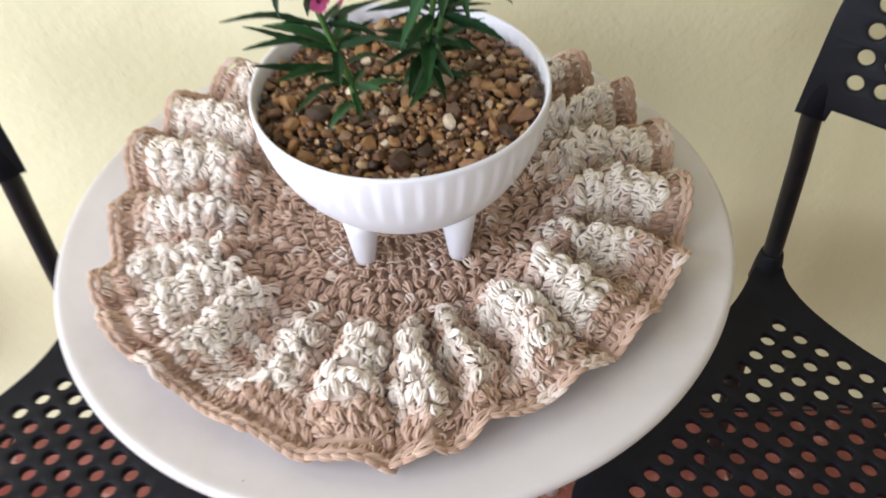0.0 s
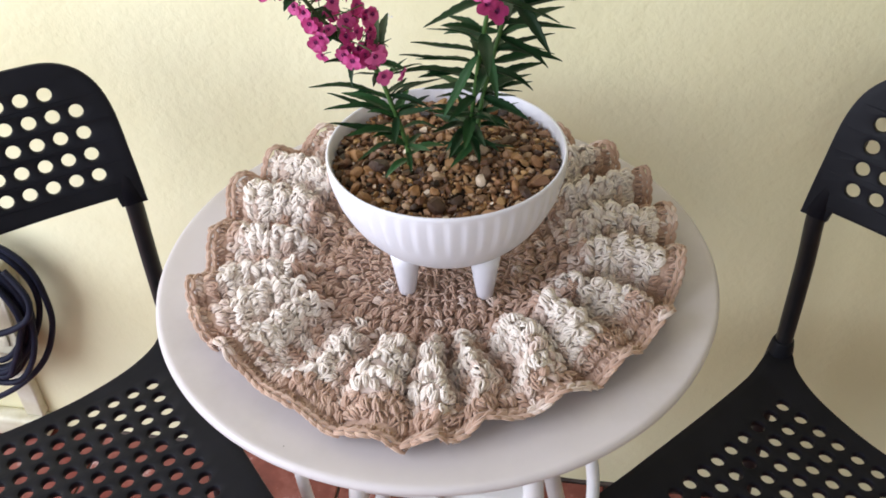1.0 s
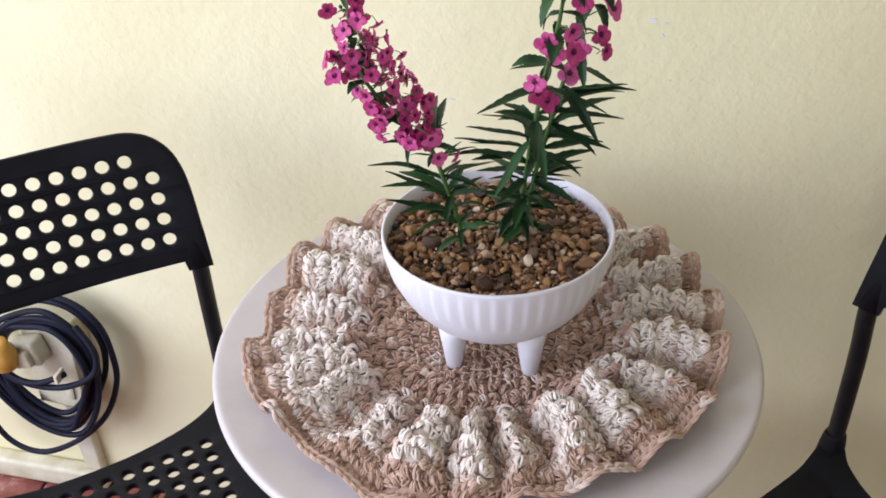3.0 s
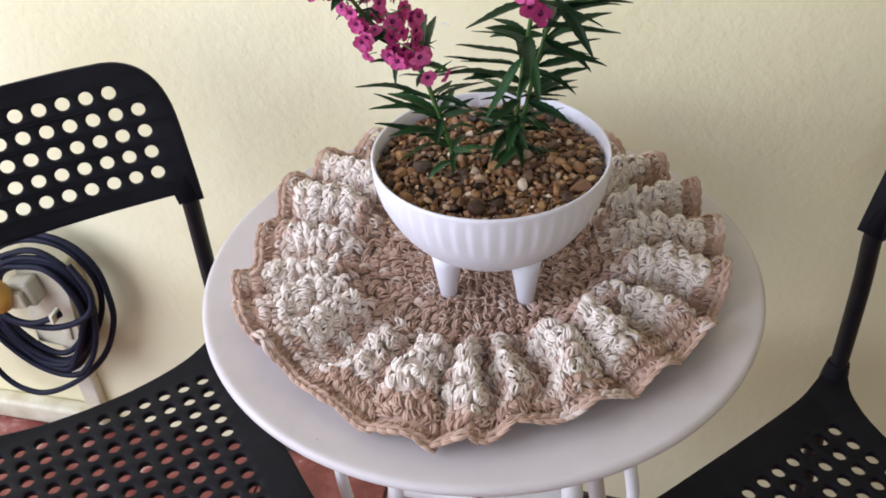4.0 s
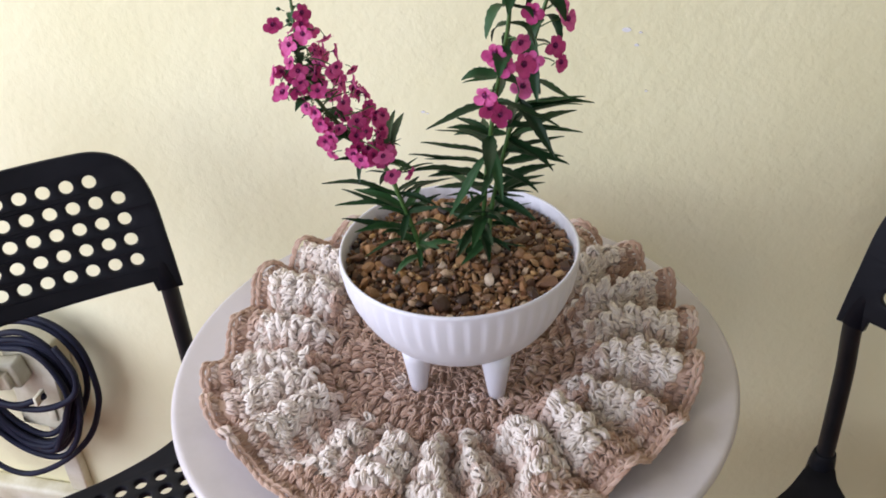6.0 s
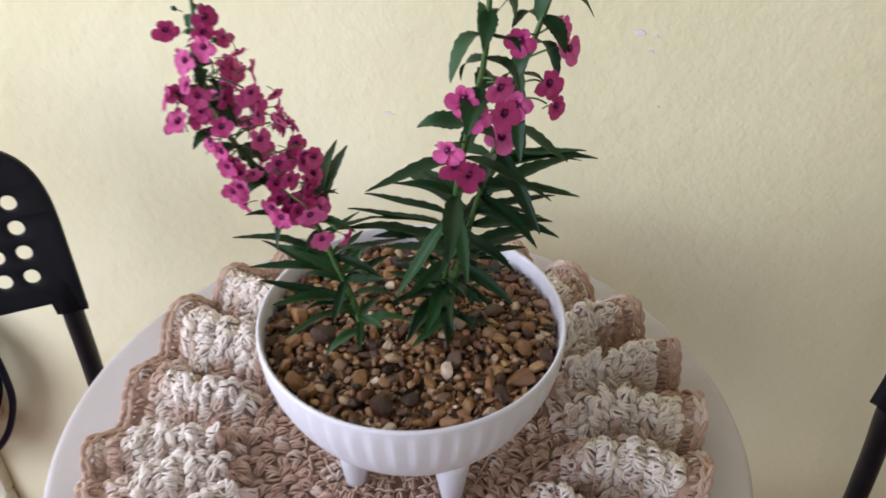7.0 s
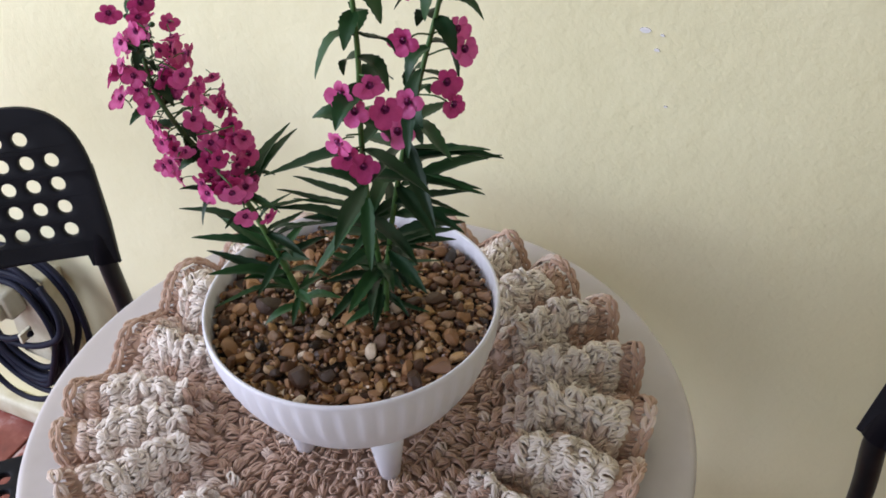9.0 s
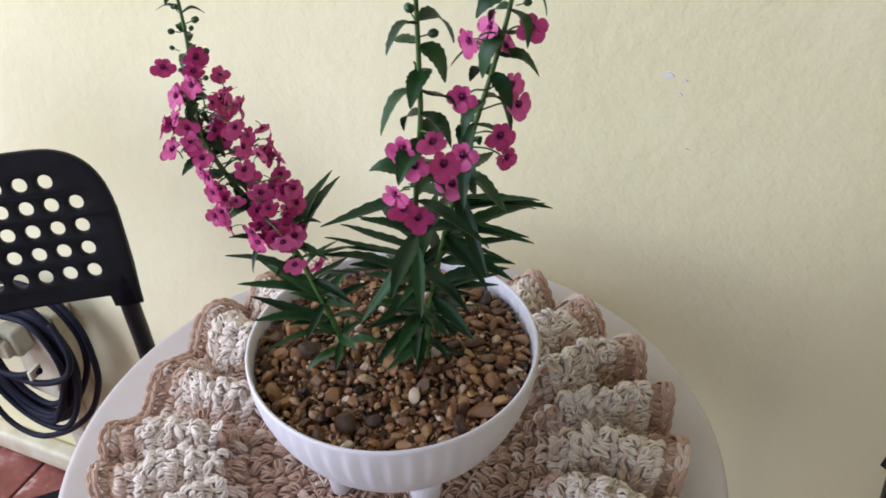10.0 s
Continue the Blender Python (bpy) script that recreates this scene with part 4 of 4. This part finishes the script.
def build_left_plant():
    rnd = random.Random(5)
    plant = thing("flowering_plant", "leafy green plant with one leaning spike of magenta flowers", "plant", pose(0, 0, 0))
    line = smooth_line([(-0.012, -0.027, 0.772), (-0.0135, -0.029, 0.800), (-0.022, -0.034, 0.838), (-0.031, -0.038, 0.868), (-0.050, -0.038, 0.888), (-0.069, -0.036, 0.906), (-0.083, -0.034, 0.926), (-0.088, -0.031, 0.946), (-0.091, -0.026, 0.962), (-0.093, -0.021, 0.980), (-0.095, -0.019, 1.004), (-0.099, -0.017, 1.034)], 6)
    part("stem", tube(line, lambda u: 0.0021 - 0.0013 * u, 8), M_STEM, plant)
    whorls(plant, line, 0.06, 0.16, 4, FRESH, rnd, (0.1, 0.8), (0.55, 0.9), 3)
    whorls(plant, line, 0.16, 0.34, 5, MID, rnd, (-0.1, 0.5), (0.7, 1.0), 3, 0.4)
    tips = ((-0.080, -0.039, 0.853), (-0.020, -0.030, 0.888), (-0.070, -0.045, 0.8385), (-0.069, -0.041, 0.820), (-0.060, -0.030, 0.842),
            (-0.045, 0.0285, 0.881), (-0.033, 0.024, 0.881), (-0.074, -0.018, 0.834), (-0.050, -0.062, 0.826), (0.004, -0.030, 0.857), (-0.012, -0.020, 0.868), (0.010, -0.045, 0.840), (-0.007, -0.047, 0.7865), (-0.045, -0.070, 0.812), (0.012, -0.012, 0.85))
    for k, tip in enumerate(tips):
        leaf_to(plant, at_height(line, max(0.797, tip[2] - (0.034 if tip[2] > 0.9 else 0.012))), tip, k, rnd)
    whorls(plant, line, 0.34, 0.66, 8, SMALL, rnd, (-0.5, 0.4), (0.75, 1.15), 2)
    whorls(plant, line, 0.62, 0.98, 9, SMALL, rnd, (0.0, 0.6), (0.45, 0.8), 2)
    spike(plant, line, 0.29, 0.64, 68, rnd, -30, 46, (0.007, 0.031), (0.56, 0.76), 42)
    spike(plant, line, 0.34, 0.50, 9, rnd, -112, 35, (0.010, 0.021), (0.56, 0.74))
    spike(plant, line, 0.45, 0.72, 12, rnd, 175, 45, (0.007, 0.018), (0.6, 0.8))
    spike(plant, line, 0.60, 0.80, 12, rnd, -5, 70, (0.008, 0.022), (0.55, 0.72))
    buds(plant, line, 0.72, 0.99, 16, rnd)


def build_right_plant():
    rnd = random.Random(8)
    plant = thing("flowering_plant", "bushy dark green plant with two upright magenta flowering stems", "plant", pose(0, 0, 0))
    one = smooth_line([(0.030, 0.002, 0.772), (0.033, -0.003, 0.81), (0.042, -0.024, 0.875), (0.053, -0.042, 0.935), (0.063, -0.054, 0.982), (0.0655, -0.058, 1.010), (0.066, -0.059, 1.038), (0.066, -0.060, 1.075)], 6)
    two = smooth_line([(0.038, -0.010, 0.775), (0.040, -0.006, 0.82), (0.057, -0.012, 0.896), (0.071, -0.010, 0.952), (0.082, -0.010, 0.990), (0.091, -0.013, 1.022), (0.098, -0.014, 1.055)], 6)
    for line in (one, two):
        part("stem", tube(line, lambda u: 0.0019 - 0.0009 * u, 8), M_STEM, plant)
    whorls(plant, one, 0.04, 0.16, 5, FRESH[:2] + MID, rnd, (-0.1, 0.4), (0.7, 0.95), 3, 0.7)
    whorls(plant, two, 0.08, 0.16, 2, MID, rnd, (-0.1, 0.4), (0.7, 0.95), 3, 0.2)
    whorls(plant, one, 0.20, 0.40, 4, LONG[:2] + LONG[3:4], rnd, (0.0, 0.35), (0.6, 0.9), 3, 0.2)
    whorls(plant, two, 0.20, 0.42, 5, LONG[:2] + LONG[3:4], rnd, (0.0, 0.35), (0.6, 0.85), 3, 1.1)
    tips = ((0.100, 0.033, 0.887), (0.107, -0.014, 0.894), (0.097, 0.005, 0.905), (0.093, 0.005, 0.879), (0.087, 0.005, 0.855), (0.078, 0.012, 0.836), (0.098, -0.03, 0.872),
            (-0.016, -0.025, 0.873), (-0.023, -0.025, 0.859), (0.006, -0.025, 0.896), (-0.003, -0.025, 0.855), (0.108, -0.005, 0.916), (0.114, -0.005, 0.912), (0.101, -0.003, 0.889), (0.088, -0.003, 0.871), (-0.008, -0.02, 0.880), (0.003, -0.02, 0.858), (0.017, -0.02, 0.901), (0.008, -0.02, 0.838), (0.020, -0.055, 0.84), (0.090, -0.045, 0.888),
            (0.058, -0.055, 0.858), (0.074, -0.045, 0.928), (0.069, -0.022, 0.842), (0.018, -0.042, 0.905), (0.076, 0.022, 0.837), (0.030, 0.045, 0.87), (0.060, 0.05, 0.86))
    low = ((0.0217, -0.0486, 0.803), (0.044, -0.046, 0.812), (0.057, -0.030, 0.819), (0.062, -0.008, 0.824), (0.0195, 0.006, 0.826), (0.008, -0.030, 0.812), (0.034, -0.044, 0.808), (0.000, -0.012, 0.818), (0.050, 0.030, 0.822), (0.066, 0.014, 0.818))
    for k, tip in enumerate(low):
        leaf_to(plant, at_height(one, 0.800 + 0.004 * (k % 4)), tip, k, rnd)
    for k, tip in enumerate(tips):
        line = two if tip[0] > 0.06 else one
        leaf_to(plant, at_height(line, max(0.80, tip[2] + (0.03 if tip[1] < -0.042 else -0.006))), tip, k, rnd)
    whorls(plant, one, 0.47, 0.97, 9, SMALL, rnd, (-0.5, 0.4), (0.95, 1.45), 2, 0.4)
    whorls(plant, two, 0.47, 0.97, 9, SMALL, rnd, (-0.6, 0.3), (0.95, 1.45), 2, 1.9)
    blooms = ((0.0561, -0.048, 0.9203), (0.0479, -0.0555, 0.937), (0.0502, -0.052, 0.927), (0.0561, -0.061, 0.9683), (0.0725, -0.062, 0.977), (0.062, -0.060, 0.960), (0.0743, -0.030, 0.9513),
              (0.0686, -0.032, 0.9343), (0.0724, -0.050, 0.9577), (0.0871, -0.012, 0.9556), (0.0915, -0.014, 0.9450), (0.0895, -0.003, 0.9803), (0.0945, -0.006, 0.9720), (0.0751, -0.032, 0.9852),
              (0.0781, -0.030, 1.014), (0.0809, -0.010, 1.0132), (0.0869, -0.005, 1.0021), (0.1019, -0.012, 1.0167))
    for q in blooms:
        q = Vector(q)
        line = one if q.y < -0.04 else two
        p = at_height(line, q.z - 0.004)
        out = (q - p).normalized()
        way = out * 0.7 + Vector((0.35, -0.75, 0.15)) + Vector((rnd.gauss(0, 0.3), rnd.gauss(0, 0.25), rnd.gauss(0, 0.2)))
        bloom = part("flower", rnd.choice(FLOWERS), None, plant, m=face_out(q, way, rnd.uniform(-20, 20), rnd.uniform(0.70, 0.86)))
        part("throat", THROAT, None, bloom, "dark purple throat")
        part("stalk", tube(smooth_line([p, p.lerp(q, 0.5) + Vector((0, 0, 0.002)), q - way.normalized() * 0.006], 3), 0.0005, 5), M_STEM, plant)
    buds(plant, one, 0.80, 0.99, 7, rnd)
    buds(plant, two, 0.85, 0.99, 5, rnd)


build_left_plant()
build_right_plant()


# ---- socket, plug, cable and conduit on the wall ----
def build_socket():
    sock = thing("wall_socket", "old cream surface-mounted double power socket on the yellow wall", "socket", pose(-0.694, WALL, 0.294, 0, 4))
    part("body", box(bmesh.new(), -0.042, 0.042, -0.036, 0.0, -0.085, 0.085, 0.004, 2), M_CREAMPL, sock)
    part("face_plate", box(bmesh.new(), -0.038, 0.038, -0.042, -0.036, -0.08, 0.08, 0.002, 2), M_CREAMPL, sock)
    part("rocker", box(bmesh.new(), 0.012, 0.026, -0.046, -0.042, -0.06, -0.035, 0.001, 1), M_CREAMPL, sock)


def build_cable():
    rnd = random.Random(3)
    cable = thing("extension_cable", "coiled navy rubber extension cable hung on the wall socket", "cable", pose(0, 0, 0))
    # a bundle of hanging loops, drawn together at the foot, and one wide loop that hangs lower
    bundle = ((-0.695, 0.402), (-0.655, 0.405), (-0.622, 0.374), (-0.613, 0.325), (-0.624, 0.272), (-0.650, 0.225), (-0.682, 0.190), (-0.722, 0.190), (-0.760, 0.220), (-0.785, 0.275), (-0.780, 0.335), (-0.745, 0.382))
    for k in range(8):
        grow, turn = 0.80 + 0.034 * k + rnd.uniform(-0.02, 0.02), rnd.uniform(-0.10, 0.10)
        y = WALL - 0.050 - 0.0045 * (k % 4) - rnd.uniform(0, 0.004)
        pts = []
        for j, (x, z) in enumerate(bundle):
            dx, dz = (x + 0.694) * grow, (z - 0.300) * grow
            pts.append((-0.690 + dx * math.cos(turn) - dz * math.sin(turn) + rnd.uniform(-0.004, 0.004), y + 0.005 * math.sin(j * 0.5 + k), 0.298 + dz * math.cos(turn) + dx * math.sin(turn) + rnd.uniform(-0.004, 0.004)))
        part("loop", tube(smooth_line(pts, 6, True), 0.0046, 8, True), M_CABLE, cable)
    for wide in ([(-0.690, 0.425), (-0.632, 0.417), (-0.599, 0.382), (-0.591, 0.329), (-0.598, 0.273), (-0.636, 0.198), (-0.705, 0.130), (-0.780, 0.092), (-0.835, 0.118), (-0.850, 0.210), (-0.810, 0.330), (-0.750, 0.405)],
                 [(-0.700, 0.412), (-0.640, 0.408), (-0.606, 0.365), (-0.606, 0.310), (-0.636, 0.245), (-0.690, 0.168), (-0.740, 0.158), (-0.790, 0.215), (-0.805, 0.290), (-0.765, 0.375)]):
        part("loop", tube(smooth_line([(x, WALL - 0.038, z) for x, z in wide], 6, True), 0.0046, 8, True), M_CABLE, cable)
    pts = [(-0.750, WALL - 0.085, 0.325), (-0.720, WALL - 0.088, 0.302), (-0.655, WALL - 0.087, 0.299), (-0.600, WALL - 0.082, 0.325), (-0.588, WALL - 0.075, 0.362), (-0.615, WALL - 0.065, 0.400)]
    part("loop", tube(smooth_line(pts, 8), 0.0046, 8), M_CABLE, cable)
    pts = [(-0.748, WALL - 0.085, 0.330), (-0.715, WALL - 0.092, 0.310), (-0.680, WALL - 0.092, 0.308), (-0.640, WALL - 0.085, 0.325)]
    part("loop", tube(smooth_line(pts, 8), 0.0046, 8), M_CABLE, cable)
    part("tie", box(bmesh.new(), -0.648, -0.643, WALL - 0.099, WALL - 0.079, 0.317, 0.332, 0.001), M_CREAMPL, cable)
    # yellow plug
    bm = lathe([(0, -0.022), (0.014, -0.022), (0.0185, -0.018), (0.019, 0.004), (0.017, 0.012), (0.012, 0.02), (0.0095, 0.034), (0, 0.034)], 20)
    part("plug", bm, M_YELLOW, cable, "yellow plastic plug", m=pose(-0.724, WALL - 0.092, 0.352, 15, 10, 20))


def build_adaptor():
    ad = thing("plug_adaptor", "cream three-way plug adaptor in the wall socket", "adaptor", pose(-0.708, WALL - 0.043, 0.336, 0, -12, 0))
    part("body", box(bmesh.new(), -0.022, 0.020, -0.030, 0, -0.02, 0.02, 0.006, 3), M_CREAMPL, ad)
    part("cap", box(bmesh.new(), -0.014, 0.014, -0.042, -0.030, -0.013, 0.013, 0.004, 3), M_CREAMPL, ad)


def build_conduit():
    con = thing("cable_conduit", "cream plastic cable conduit along the wall and floor", "conduit", pose(0, 0, 0))
    part("upright", box(bmesh.new(), -0.722, -0.692, WALL - 0.018, WALL - 0.0005, 0.045, 0.19, 0.003), M_CREAMPL, con)
    part("run", box(bmesh.new(), -2.2, -0.69, WALL - 0.03, WALL - 0.0005, 0.002, 0.044, 0.010, 3), M_CREAMPL, con)


build_socket()
build_adaptor()
build_cable()
build_conduit()
